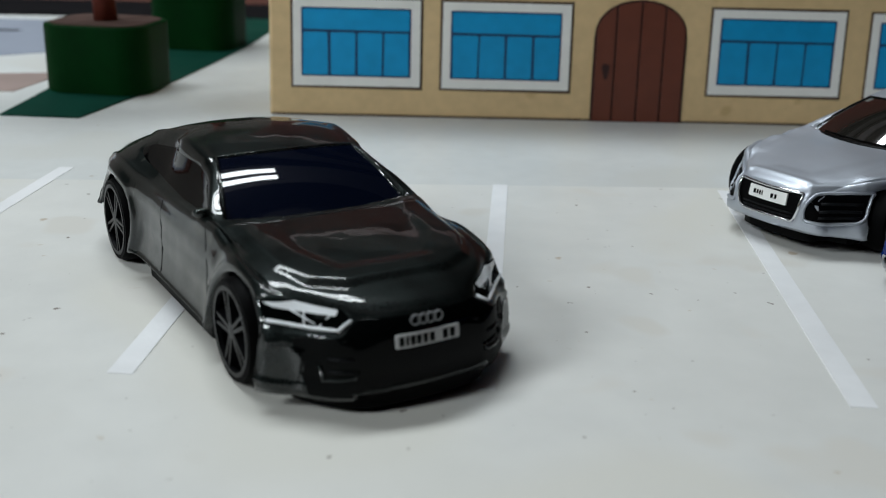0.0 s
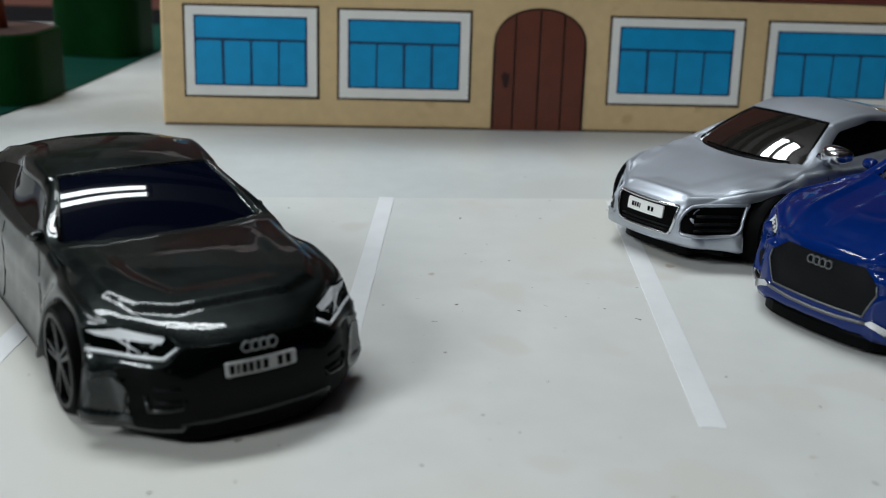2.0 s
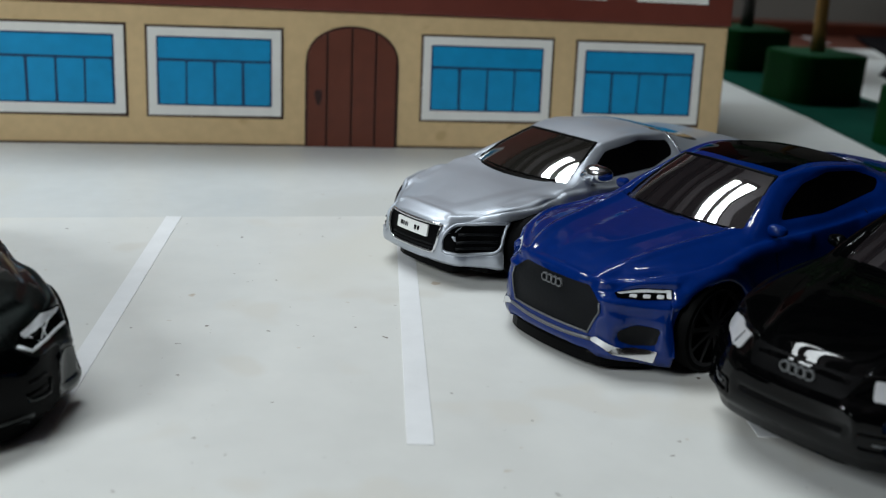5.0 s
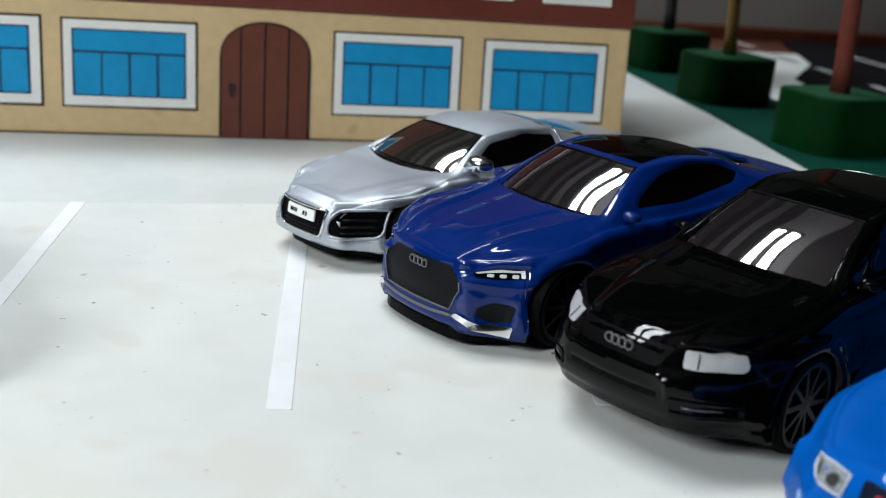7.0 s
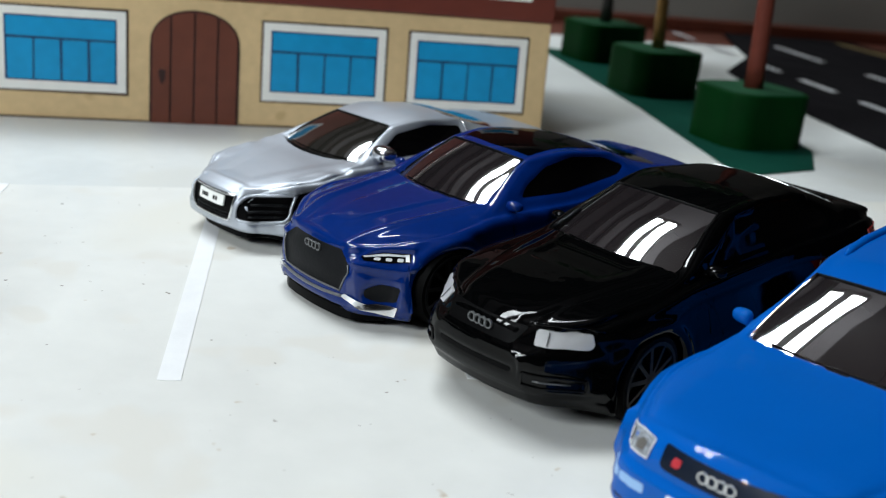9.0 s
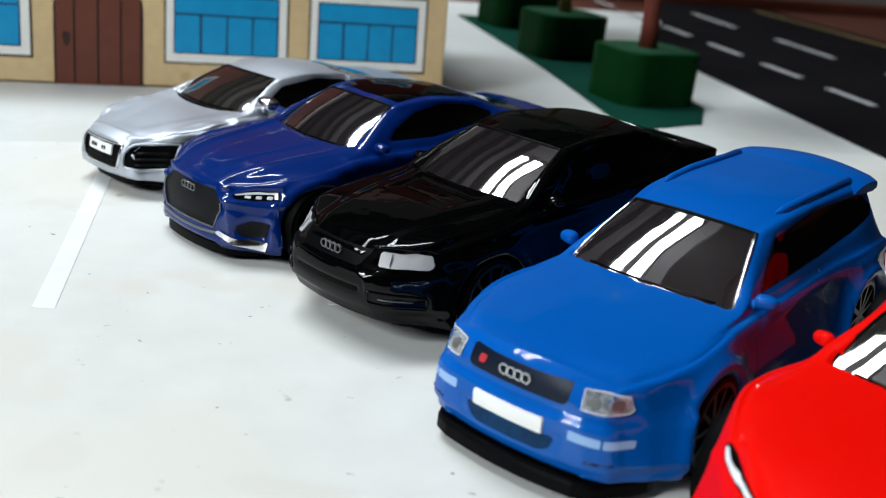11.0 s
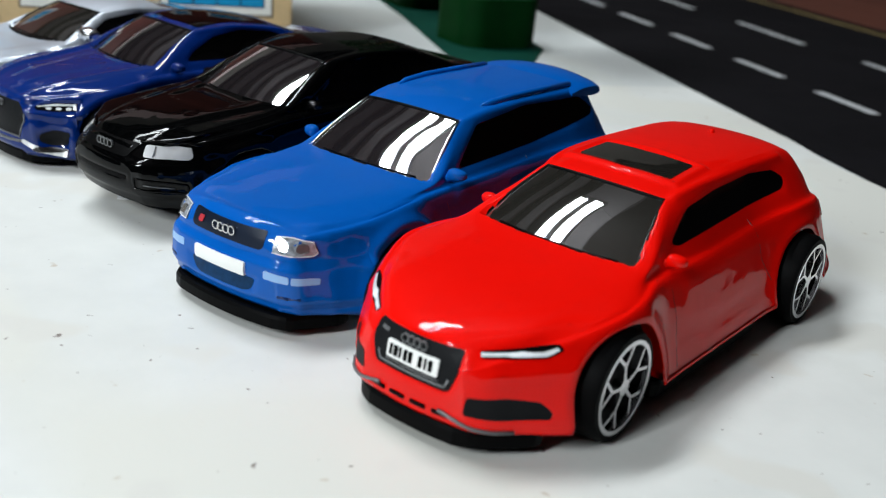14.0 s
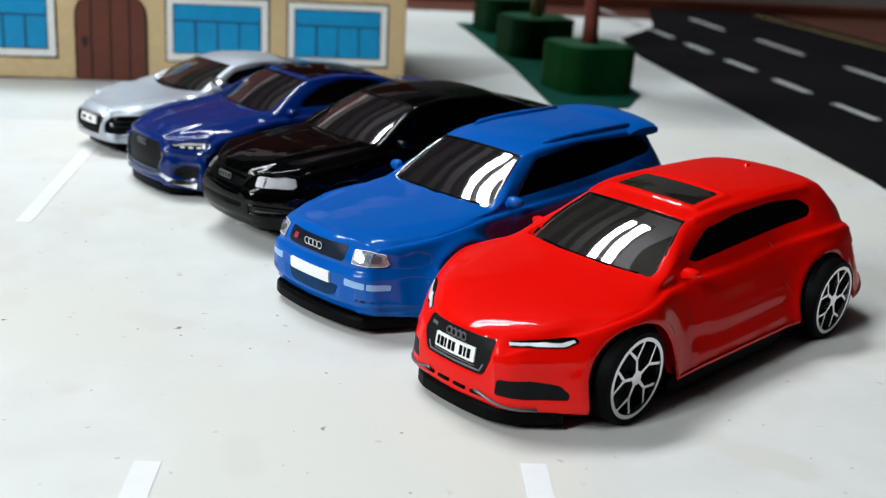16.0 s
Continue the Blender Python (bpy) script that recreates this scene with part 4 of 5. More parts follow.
car.patch("intake", [car.uv(22, 0, *p) for p in RED_INTAKE], (22, 0), SATIN, 0.06, r=0.4, both=True, label="dark lower intake")
car.trace("lip_edge", [(-9.4, 3.25), (-8.2, 3.25), (-6.5, 3.4), (-4.0, 4.1), (-3.4, 4.2)], (0, 0), SILVER_INK, 0.18, 0.12, both=True)
for u in (-3.6, -1.2, 1.2, 3.6):
    car.trace("lip_slot", [(u - 0.8, 3.9), (u + 0.8, 3.9)], (0, 0), TRIM, 0.22, 0.05)
car.mirror(9.8, 11.9, 14.4, P_RED, 0.8)
seams(car, [[(11.4, 12.8), (11.0, 9), (11.8, 4.4)], [(-9.5, 14.4), (-10.5, 10), (-12.6, 7.2)]], mat=material("red_shadow_gap", (0.16, 0.002, 0.002), 0.4))
tail_lamps(car, -34.7, 11.9, 9.0)
part("aerial", tube_bm([(-20, 0, 19.9), (-20.2, 0, 20.5), (-20.6, 0, 20.75)], [0.5, 0.42, 0.2], 10), P_RED, car.root, smooth=True)

# bright blue estate
BLUE_GAP = material("blue_shadow_gap", (0.0, 0.02, 0.10), 0.4)
car = Car("glossy bright blue toy estate car with tinted windows and black lip", (127.46, 63.10), 212.3, P_RS2, spec(
    33.9, -34, [(33.9, 10.4), (33.7, 11.4), (33.1, 11.9), (31.5, 12.3), (26, 12.8), (20, 13.3), (12.6, 13.9), (8, 16.8), (3.1, 19.6), (-2, 20.7), (-10, 21.2), (-22, 21.2), (-27, 20.9), (-28, 20.0), (-31, 16.2), (-33.4, 12.5), (-34, 8.5)],
    [(33.9, 9.3), (33.2, 10.6), (30, 11.6), (26, 12.0), (20, 12.5), (12, 12.9), (0, 13.2), (-20, 13.6), (-30, 13.2), (-34, 8.0)],
    [(33.9, 7.9), (33.5, 9.8), (32.2, 11.4), (29.8, 12.3), (26, 12.8), (21, 13.1), (10, 12.7), (-10, 12.7), (-21, 13.4), (-28, 13.2), (-32.5, 12.3), (-34, 10)],
    (11.4, 9.2, 3.1, 7.0), (-26, -32), 8.0, tuck=1.5, hood_q=0.6, arch=5.9, axles=(19.6, -21.5), extra={
        "arch_up": 0.1, "hood_w": 8.6, "prof": 0.02, "prof_z": 7.0, "bow": 1.3, "flare": 0.5, "ws": ((11.4, 9.5, 13.2), (3.1, 7.1, 19.1), 0.9), "rear": [(-32, 8.5, 14), (-32, -8.5, 14), (-28.6, -7, 18.6), (-28.6, 7, 18.6)],
        "side": [(6.4, 14.3), (0.6, 18.7), (-10, 19.6), (-24.3, 19.1), (-27.4, 17.3), (-26.5, 16.4), (-10, 14.9)],
        "sculpt": [
            bumper(8.3, h=0.55), bumper(3.9, h=-0.5, w=0.6),
            ("ridge", (0, 40), [(33, -1, 12.0), (33, 4, 12.0), (32.3, 8.2, 11.7), (30.5, 10.2, 11.4)], 0.2, 0.5),
            ("panel", (90, 0), [(x, 13, z) for x, z in ((27.4, 2), (27.2, 7), (25.6, 10.2), (22.6, 11.9), (17.2, 12.1), (13.6, 10.4), (11.9, 7), (11.8, 2))], 0.5, 1.5),
            ("panel", (90, 0), [(x, 13, z) for x, z in ((-13.6, 2), (-13.8, 7), (-15.4, 10.2), (-18.4, 11.9), (-24.0, 12.1), (-27.6, 10.4), (-29.2, 7), (-29.2, 2))], 0.5, 1.5),
            ("ridge", (90, 0), [(8, 12, 11.8), (-10, 12, 12.2), (-31, 12, 12.4)], 0.15, 0.6),
            ("ridge", (90, 0), [(11, 13, 7.6), (-13, 13, 7.6)], 0.25, 0.5),
            ("panel", (0, 0), [(-1, 4.4), (4.6, 4.4), (5.2, 6.3), (-1, 6.4)], -0.3, 0.4),
            ("ridge", (60, 60), [(2.6, 7.4, 19.2), (-8, 8.2, 20), (-24, 8.4, 20)], 0.15, 0.5),
        ]}))
car.wheels(RIM_K, "five", 13.0, 4.0)
car.base(z0=1.1, lip=0.4, lip_z=2.7)
glass(car, GLASS)
# the highlight along the glass edges, modelled as silver beads
for k in (1, -1):
    part("bright_edge_bead", tube_bm([car.pane(k, t) for t in np.linspace(0.0, 1.0, 9)], 0.24, 8), CHROME, car.root, "silver bead for the bright windscreen edge", smooth=True)
sides(car, car.s["side"])
car.patch("grille", [(-5.3, 11.3), (5.3, 11.3), (5.3, 9.6), (4.9, 9.3), (-4.9, 9.3), (-5.3, 9.6)], (0, 0), material("blue_black_grille", (0.0015, 0.006, 0.018), 0.4, spec=0.2, var=0.3, scale=900), 0.06, r=0.35, label="dark blue-black grille")
car.disc_badge(0, 10.4, 0.52, 0.78, CHROME)
car.patch("emblem", [(-4.2, 10.0), (-3.5, 10.0), (-3.3, 10.7), (-4.1, 10.7)], (0, 0), BADGE_R, 0.16, r=0.2, label="small red emblem")
BLUE_LAMP = [car.uv(22, 0, *p) for p in ((33, 6.2, 9.4), (32, 8.0, 9.35), (30.9, 9.6, 9.3), (30.7, 9.9, 9.6), (31.0, 9.5, 10.8), (32, 8.0, 11.05), (33, 6.3, 11.0))]
car.patch("headlamp", BLUE_LAMP, (22, 0), LAMP_G, 0.12, r=0.25, both=True, label="clear rectangular headlamp")
car.trace("lamp_frame", BLUE_LAMP, (22, 0), LAMP_W, 0.06, 0.14, True, both=True)
for y0, mat in ((6.7, CHROME), (8.3, SILVER_INK)):
    car.patch("reflector", [car.uv(22, 0, 32.6 - 0.5 * (y0 - 6.7), y0 + u, z) for u, z in ((0, 9.75), (1.1, 9.7), (1.1, 10.55), (0, 10.65))], (22, 0), mat, 0.2, r=0.45, both=True, label="round reflector")
car.plate(-3.7, 3.7, 6.35, 7.75, PLATE_W, [])
car.patch("lower_grille", [(-4.8, 6.1), (4.8, 6.1), (4.3, 4.8), (3.4, 4.4), (-3.4, 4.4), (-4.3, 4.8)], (0, 0), material("blue_grey_mesh", (0.004, 0.030, 0.085), 0.5, spec=0.1, var=0.4, scale=1500), 0.05, r=0.5, label="dark blue-grey lower grille")
car.patch("indicator", [car.uv(25, 0, *p) for p in ((33.4, 5.5, 6.6), (31.9, 8.0, 6.5), (31.9, 8.0, 7.3), (33.4, 5.5, 7.5))], (25, 0), PALE_BLUE, 0.06, r=0.2, both=True, label="pale indicator lamp")
car.patch("indicator", [car.uv(25, 0, *p) for p in ((31.8, 8.2, 6.5), (30.2, 10.4, 6.4), (30.2, 10.4, 7.1), (31.8, 8.2, 7.3))], (25, 0), PALE_BLUE, 0.06, r=0.2, both=True)
for u in (7.2, 8.6):
    car.trace("bumper_slot", [car.uv(25, 0, 33, u, 4.9), car.uv(25, 0, 32, u + 0.9, 4.9)], (25, 0), BLUE_GAP, 0.18, -0.05, both=True)
car.mirror(8.6, 11.9, 14.4, P_RS2, 0.9)
seams(car, [[(11, 12.8), (9.5, 9), (9.8, 3.6)], [(-8, 13.8), (-8.6, 9), (-8.6, 3.6)]], mat=BLUE_GAP)
tail_lamps(car, -33.3, 10.8, 8.6)
wing = bmesh.new()
rows = []
for x, z, th in ((-22.0, 21.1, 0.3), (-24.5, 21.5, 1.0), (-26.5, 21.6, 1.3), (-28.6, 21.5, 1.3), (-29.8, 21.3, 1.0), (-30.3, 20.8, 0.4)):
    ys = np.linspace(-8.9, 8.9, 19)
    drop = [0.014 * y * y + 0.25 * max(0.0, abs(y) - 8.0) ** 2 for y in ys]
    ring = [wing.verts.new((x - 0.5 * (1 - (y / 8.9) ** 2) * (x < -28), y, z - d)) for y, d in zip(ys, drop)] + [wing.verts.new((x, y, z - d - th)) for y, d in zip(ys[::-1], drop[::-1])]
    rows.append(ring)
for a, b in zip(rows, rows[1:]):
    for k in range(len(a)):
        wing.faces.new((a[k], a[(k + 1) % len(a)], b[(k + 1) % len(b)], b[k]))
wing.faces.new(rows[0])
wing.faces.new(rows[-1])
bmesh.ops.recalc_face_normals(wing, faces=wing.faces[:])
part("spoiler", wing, P_RS2, car.root, "blue roof spoiler", smooth=True).data.set_sharp_from_angle(angle=radians(45))
for k in (1, -1):
    pts = [car.meet(k * 60, 60, *car.uv(k * 60, 60, x, k * y, z), 0.05) for x, y, z in ((-2.4, 6.7, 20.3), (-4, 6.9, 20.4), (-9, 7.1, 20.7), (-16, 7.2, 20.8), (-23.5, 7.3, 20.8))]
    part("roof_rail", tube_bm(pts, [0.15, 0.5, 0.55, 0.55, 0.5], 10), P_RS2, car.root, "blue roof rail", smooth=True)

# black saloon
car = Car("glossy black toy saloon car with white headlamps", (119.9, 93.9), 208.9, P_BLK, spec(
    35.2, -36.5, [(35.2, 9.8), (34.9, 11.1), (33.4, 12.1), (29, 13.0), (22, 13.9), (14.4, 14.7), (9, 17.6), (3.7, 20.0), (-4, 21.1), (-13, 20.9), (-21, 19.1), (-26, 17.5), (-31, 16.5), (-35.3, 15.6), (-36.2, 12.3), (-36.5, 8.5)],
    [(35.2, 8.6), (34, 10.0), (28, 12.1), (20, 13.1), (13, 13.7), (0, 14.0), (-20, 14.8), (-30, 15.0), (-35, 14.2), (-36.5, 8.0)],
    [(35.2, 6.8), (34.7, 8.6), (33, 10.8), (30, 12.4), (26, 13.2), (21, 13.7), (10, 13.3), (-10, 13.3), (-21, 14.0), (-29, 13.9), (-34, 12.9), (-36.5, 10.2)],
    (13.1, 8.9, 3.7, 7.2), (-14, -25), 7.4, tuck=2.9, cab_tuck=2.2, hood_q=0.8, arch=6.3, extra={
        "arch_up": 0.25, "hood_w": 9.8, "prof": 0.085, "prof_z": 7.6, "flare": 0.35, "ws": ((13.1, 8.8, 14.0), (3.7, 7.1, 19.5), 1.5), "rear": [(-25.0, 8.2, 16.4), (-25.0, -8.2, 16.4), (-15.5, -6.6, 20.0), (-15.5, 6.6, 20.0)],
        "sill": [(-36.5, 6.2), (-31, 4.7), (-12, 3.0), (14, 3.0), (27, 3.2), (35.2, 3.5)],
        "side": [(8.2, 14.9), (1.6, 19.2), (-5, 20.0), (-13, 19.5), (-20, 17.0), (-19, 15.8), (-6, 15.2)],
        "sculpt": [
            bumper(9.4, z0=5.0, h=0.32, w=0.5),
            hood_panel(5.2, 8.0, 33.4, 13.8, 0.3, 0.8),
            ("panel", (0, 0), [(-1, 6.8), (5.2, 6.8), (5.2, 7.5), (-1, 7.5)], -0.22, 0.35),
            ("panel", (30, 0), [(35.3, 6.3, 5.9), (34, 8.2, 5.8), (30.6, 11.0, 5.6), (30.6, 11.0, 6.7), (34, 8.1, 7.2), (35.3, 6.2, 7.3)], -0.25, 0.35),
            ("panel", (0, 10), [(-1, 9.9), (4.6, 9.9), (5.4, 11.6), (-1, 11.6)], -0.25, 0.4),
            ("ridge", (90, 0), [(28, 13, 10.6), (10, 13, 11.8), (-10, 13, 12.3), (-33, 13, 12.6)], 0.22, 0.6),
            ("ridge", (90, 0), [(13, 13, 7.4), (-13, 13, 7.4)], 0.25, 0.5),
            ("ridge", (60, 60), [(3.4, 7.6, 19.5), (-8, 8.0, 20.2), (-16, 7.8, 19.6)], 0.2, 0.5),
        ]}))
car.wheels(RIM_K, "five", 12.8, 4.0)
car.base(z0=1.5, lip=-4.6, lip_z=3.6)
glass(car)
sides(car, car.s["side"])
car.patch("grille", [(-5.2, 11.3), (5.2, 11.3), (4.5, 9.6), (-4.5, 9.6)], (0, 0), TRIM, 0.05, r=0.4, label="black grille")
car.disc_badge(0, 10.45, 0.52, 0.76)
car.patch("headlamp", [car.uv(25, 0, *p) for p in ((33.5, 6.1, 9.85), (31, 10.8, 9.75), (30.6, 11.0, 10.2), (30.8, 10.7, 11.25), (33.5, 6.0, 11.2))], (25, 0), LAMP_S, 0.14, r=0.3, both=True, label="silver-white painted headlamp")
car.trace("lamp_divider", [car.uv(25, 0, 32.9, 7.2, 9.95), car.uv(25, 0, 32.9, 7.1, 11.1)], (25, 0), SILVER_INK, 0.07, 0.18, both=True)
car.trace("lamp_frame", [car.uv(25, 0, *p) for p in ((34.4, 5.4, 11.5), (33, 7.5, 11.75), (31.4, 10, 11.75), (30.2, 11.6, 11.5))], (25, 0), P_BLK, 0.22, 0.05, both=True, label="glossy black brow")
car.patch("lower_grille", [(-5.0, 7.4), (5.0, 7.4), (5.0, 6.8), (-5.0, 6.8)], (0, 0), TRIM, 0.04, r=0.3, label="black lower grille")
FOG = [car.uv(30, 0, *p) for p in ((35.3, 6.3, 5.9), (34, 8.2, 5.8), (30.6, 11.0, 5.6), (30.6, 11.0, 6.7), (34, 8.1, 7.2), (35.3, 6.2, 7.3))]
car.trace("fog_lamp_edge", rounded(FOG, 0.3), (30, 0), P_BLK, 0.13, 0.1, True, both=True)
car.trace("fog_lamp_edge", [car.uv(30, 0, 34.6, 7.2, 6.5), car.uv(30, 0, 32, 10, 6.2)], (30, 0), SILVER_INK, 0.09, 0.1, both=True)
car.trace("hood_seam", [car.uv(0, 60, *p) for p in ((33.2, 5.0, 11.9), (24, 7.6, 13.4), (14.6, 9.6, 14.4))], (0, 60), TRIM, 0.06, -0.02, both=True)
car.mirror(9.4, 11.8, 14.8, P_BLK, 0.85)
seams(car, [[(11.5, 13.4), (10.4, 9), (10.6, 3.6)], [(-7.4, 14.6), (-8.4, 9), (-8.5, 3.6)]])
# thin bright bead up the lower part of one windscreen edge
part("bright_edge_bead", tube_bm([car.pane(1.05, t) for t in np.linspace(0.0, 0.62, 7)], 0.09, 6), CHROME, car.root, "silver bead for the bright windscreen edge", smooth=True)
tail_lamps(car, -35.8, 12.9, 8.6)

# deep blue coupe
COUPE_LAMP = [(31.2, 7.2, 9.2), (29.2, 9.0, 9.85), (27.0, 11.4, 10.0), (27.1, 11.7, 8.95), (29.2, 9.7, 8.6), (31.2, 7.7, 8.7)]
COUPE_INTAKE = [(31, 8.2, 4.2), (29.8, 9.2, 3.6), (28.2, 11.2, 3.9), (28.2, 11.6, 5.8), (30.1, 9.6, 6.0), (31.2, 8.3, 5.2)]
hexa = [(-6.6, 8.0), (-4.8, 9.4), (4.8, 9.4), (6.6, 8.0), (6.8, 7.0), (5.7, 4.4), (-5.7, 4.4), (-6.8, 7.0)]
car = Car("deep metallic blue toy coupe with dark hexagonal grille", (106.07, 120.16), 206.3, P_RS5, spec(
    33.0, -35.5, [(33.0, 9.1), (32.6, 10.1), (31, 11.1), (27, 12.1), (20, 13.0), (13.8, 13.8), (9, 16.6), (4.3, 18.9), (-3, 19.8), (-12, 19.0), (-20, 16.9), (-26, 15.7), (-31, 15.0), (-34.6, 14.6), (-35.2, 12), (-35.5, 8.5)],
    [(33.0, 8.3), (32, 9.4), (28, 11.0), (20, 12.3), (13, 12.9), (0, 13.1), (-20, 13.9), (-30, 13.8), (-34, 12.9), (-35.5, 8.0)],
    [(33.0, 7.0), (32.6, 8.8), (31.2, 10.9), (29, 12.6), (25.5, 13.8), (21, 14.3), (10, 13.3), (-10, 13.3), (-21, 14.6), (-29, 13.8), (-33.5, 12), (-35.5, 9.5)],
    (12.4, 8.9, 4.3, 6.9), (-12, -25), 7.2, sill=2.0, tuck=2.1, arch=6.2, hood_q=0.78, extra={
        "arch_up": 0.2, "prof": 0.045, "hood_w": 8.6, "flare": 0.45, "ws": ((12.4, 9.0, 13.1), (4.3, 6.8, 18.5), 1.6), "rear": [(-24.5, 8.2, 15.3), (-24.5, -8.2, 15.3), (-13.5, -6.4, 18.6), (-13.5, 6.4, 18.6)],
        "side": [(7.4, 14.4), (5.8, 15.7), (1.2, 17.8), (-4.1, 18.6), (-11.2, 18.0), (-15.4, 16.6), (-13, 15.5), (-1.1, 14.3)],
        "sculpt": [
            ("panel", (0, 0), hexa, -0.35, 0.4),
            ("ridge", (0, 45), [(32.2, -1, 9.9), (32.2, 4.6, 9.9), (31.4, 6.6, 9.6)], 0.3, 0.45),
            ("ridge", (25, 60), [(31.6, 5.2, 10.0), (27, 6.6, 11.6), (20, 7.6, 12.8), (13.5, 8.6, 13.7)], 0.32, 0.6),
            ("panel", (0, 80), [(30, -2, 11), (30, 2.2, 11), (22, 3.4, 13), (15, 4.2, 13.6), (15, -2, 13.6)], 0.15, 0.7),
            ("ridge", (30, 6), [(32.4, 6.6, 8.3), (31.2, 7.9, 8.15), (29.4, 9.8, 7.95), (26.4, 12.6, 8.4)], 0.38, 0.38),
            ("ridge", (40, 20), [(32, 6.0, 9.7), (29.2, 9.0, 10.3), (26.6, 11.4, 10.6)], 0.3, 0.4),
            ("panel", (30, 6), COUPE_LAMP, -0.2, 0.3),
            ("panel", (25, 0), COUPE_INTAKE, -0.5, 0.45),
            ("panel", (30, 0), [(-40, 1), (-1, 1), (-1, 3.1), (-40, 3.1)], 0.35, 0.4),
            ("ridge", (70, 35), [(26, 13.2, 10.2), (21, 13.6, 11.9), (14, 12.6, 12.4), (4, 12.2, 12.2)], 0.3, 0.8),
            ("ridge", (70, 35), [(-8, 12.4, 12.6), (-15, 13.0, 13.0), (-21, 13.6, 13.2), (-28, 13.0, 13.4)], 0.35, 0.9),
            ("panel", (90, 0), [(12, 13, 3.0), (12, 13, 6.4), (-12, 13, 7.0), (-12, 13, 3.0)], -0.35, 0.6),
            ("ridge", (60, 60), [(4.0, 7.4, 18.4), (-6, 7.8, 18.8), (-14, 7.4, 17.8)], 0.2, 0.5),
        ]}))
car.wheels(RIM_K, "five", 13.4, 4.0)
car.base(z0=0.8, lip=-0.6, lip_z=2.5)
glass(car)
sides(car, car.s["side"])
car.patch("roof_panel", [car.uv(0, 80, *p) for p in ((2.8, 6.4, 19.0), (3.6, 0, 19.4), (2.8, -6.4, 19.0), (-12, -6.4, 19), (-12, 6.4, 19))], (0, 80), P_BLK, 0.05, r=0.6, label="glossy black roof panel", pitch=1.2)
car.patch("grille", hexa, (0, 0), SATIN, 0.05, r=0.3, label="dark grey hexagonal grille")
car.trace("grille_frame", hexa[3:] + hexa[:1], (0, 0), SILVER_INK, 0.11, 0.1, label="dull silver grille frame")
car.disc_badge(0, 8.6, 0.5, 0.72)
car.patch("headlamp", [car.uv(30, 6, *p) for p in COUPE_LAMP], (30, 6), TRIM, 0.06, r=0.2, both=True, label="black headlamp with white lights", pitch=0.4)
car.patch("light_strip", [car.uv(30, 6, *p) for p in ((31.1, 7.4, 9.25), (29.2, 9.0, 9.75), (27.1, 11.3, 9.9), (27.1, 11.35, 9.6), (29.2, 9.2, 9.4), (30.9, 7.7, 9.1))], (30, 6), LAMP_W, 0.14, r=0.1, both=True, label="white light strip", pitch=0.4)
car.patch("light_strip", [car.uv(30, 6, *p) for p in ((27.1, 11.3, 9.7), (27.15, 11.6, 9.0), (27.5, 11.2, 8.95), (27.5, 11.0, 9.6))], (30, 6), LAMP_W, 0.14, r=0.1, both=True, pitch=0.4)
for k in range(3):
    car.patch("lens", [car.uv(30, 6, 30.1 - 1.0 * k + a, 8.75 + 1.0 * k - a, 8.98 + 0.06 * k + b) for a, b in ((0.28, -0.2), (-0.28, -0.2), (-0.28, 0.2), (0.28, 0.2))], (30, 6), LAMP_W, 0.16, r=0.2, both=True)
car.patch("intake", [car.uv(25, 0, *p) for p in COUPE_INTAKE], (25, 0), SATIN, 0.05, r=0.5, both=True, label="dark lower intake")
car.patch("bumper_blade", [car.uv(25, 0, *p) for p in ((32.4, 5.8, 3.9), (31, 8.0, 2.7), (28.6, 11.4, 2.2), (28.4, 11.7, 3.4), (30.6, 8.6, 3.4), (32.2, 6.4, 4.4))], (25, 0), CHROME, 0.25, r=0.2, pitch=0.5, both=True, label="bright silver bumper blade")
car.trace("bumper_trim", [(-6.2, 3.9), (-3, 3.65), (0, 3.6), (3, 3.65), (6.2, 3.9)], (0, 0), SILVER_INK, 0.2, 0.15)
car.mirror(9.8, 12.0, 14.0, P_RS5, 0.85)
seams(car, [[(11, 12.8), (9.8, 9), (10.0, 3.6)], [(-9, 14), (-10, 9), (-10, 3.6)]])
tail_lamps(car, -34.8, 12.0, 8.8)

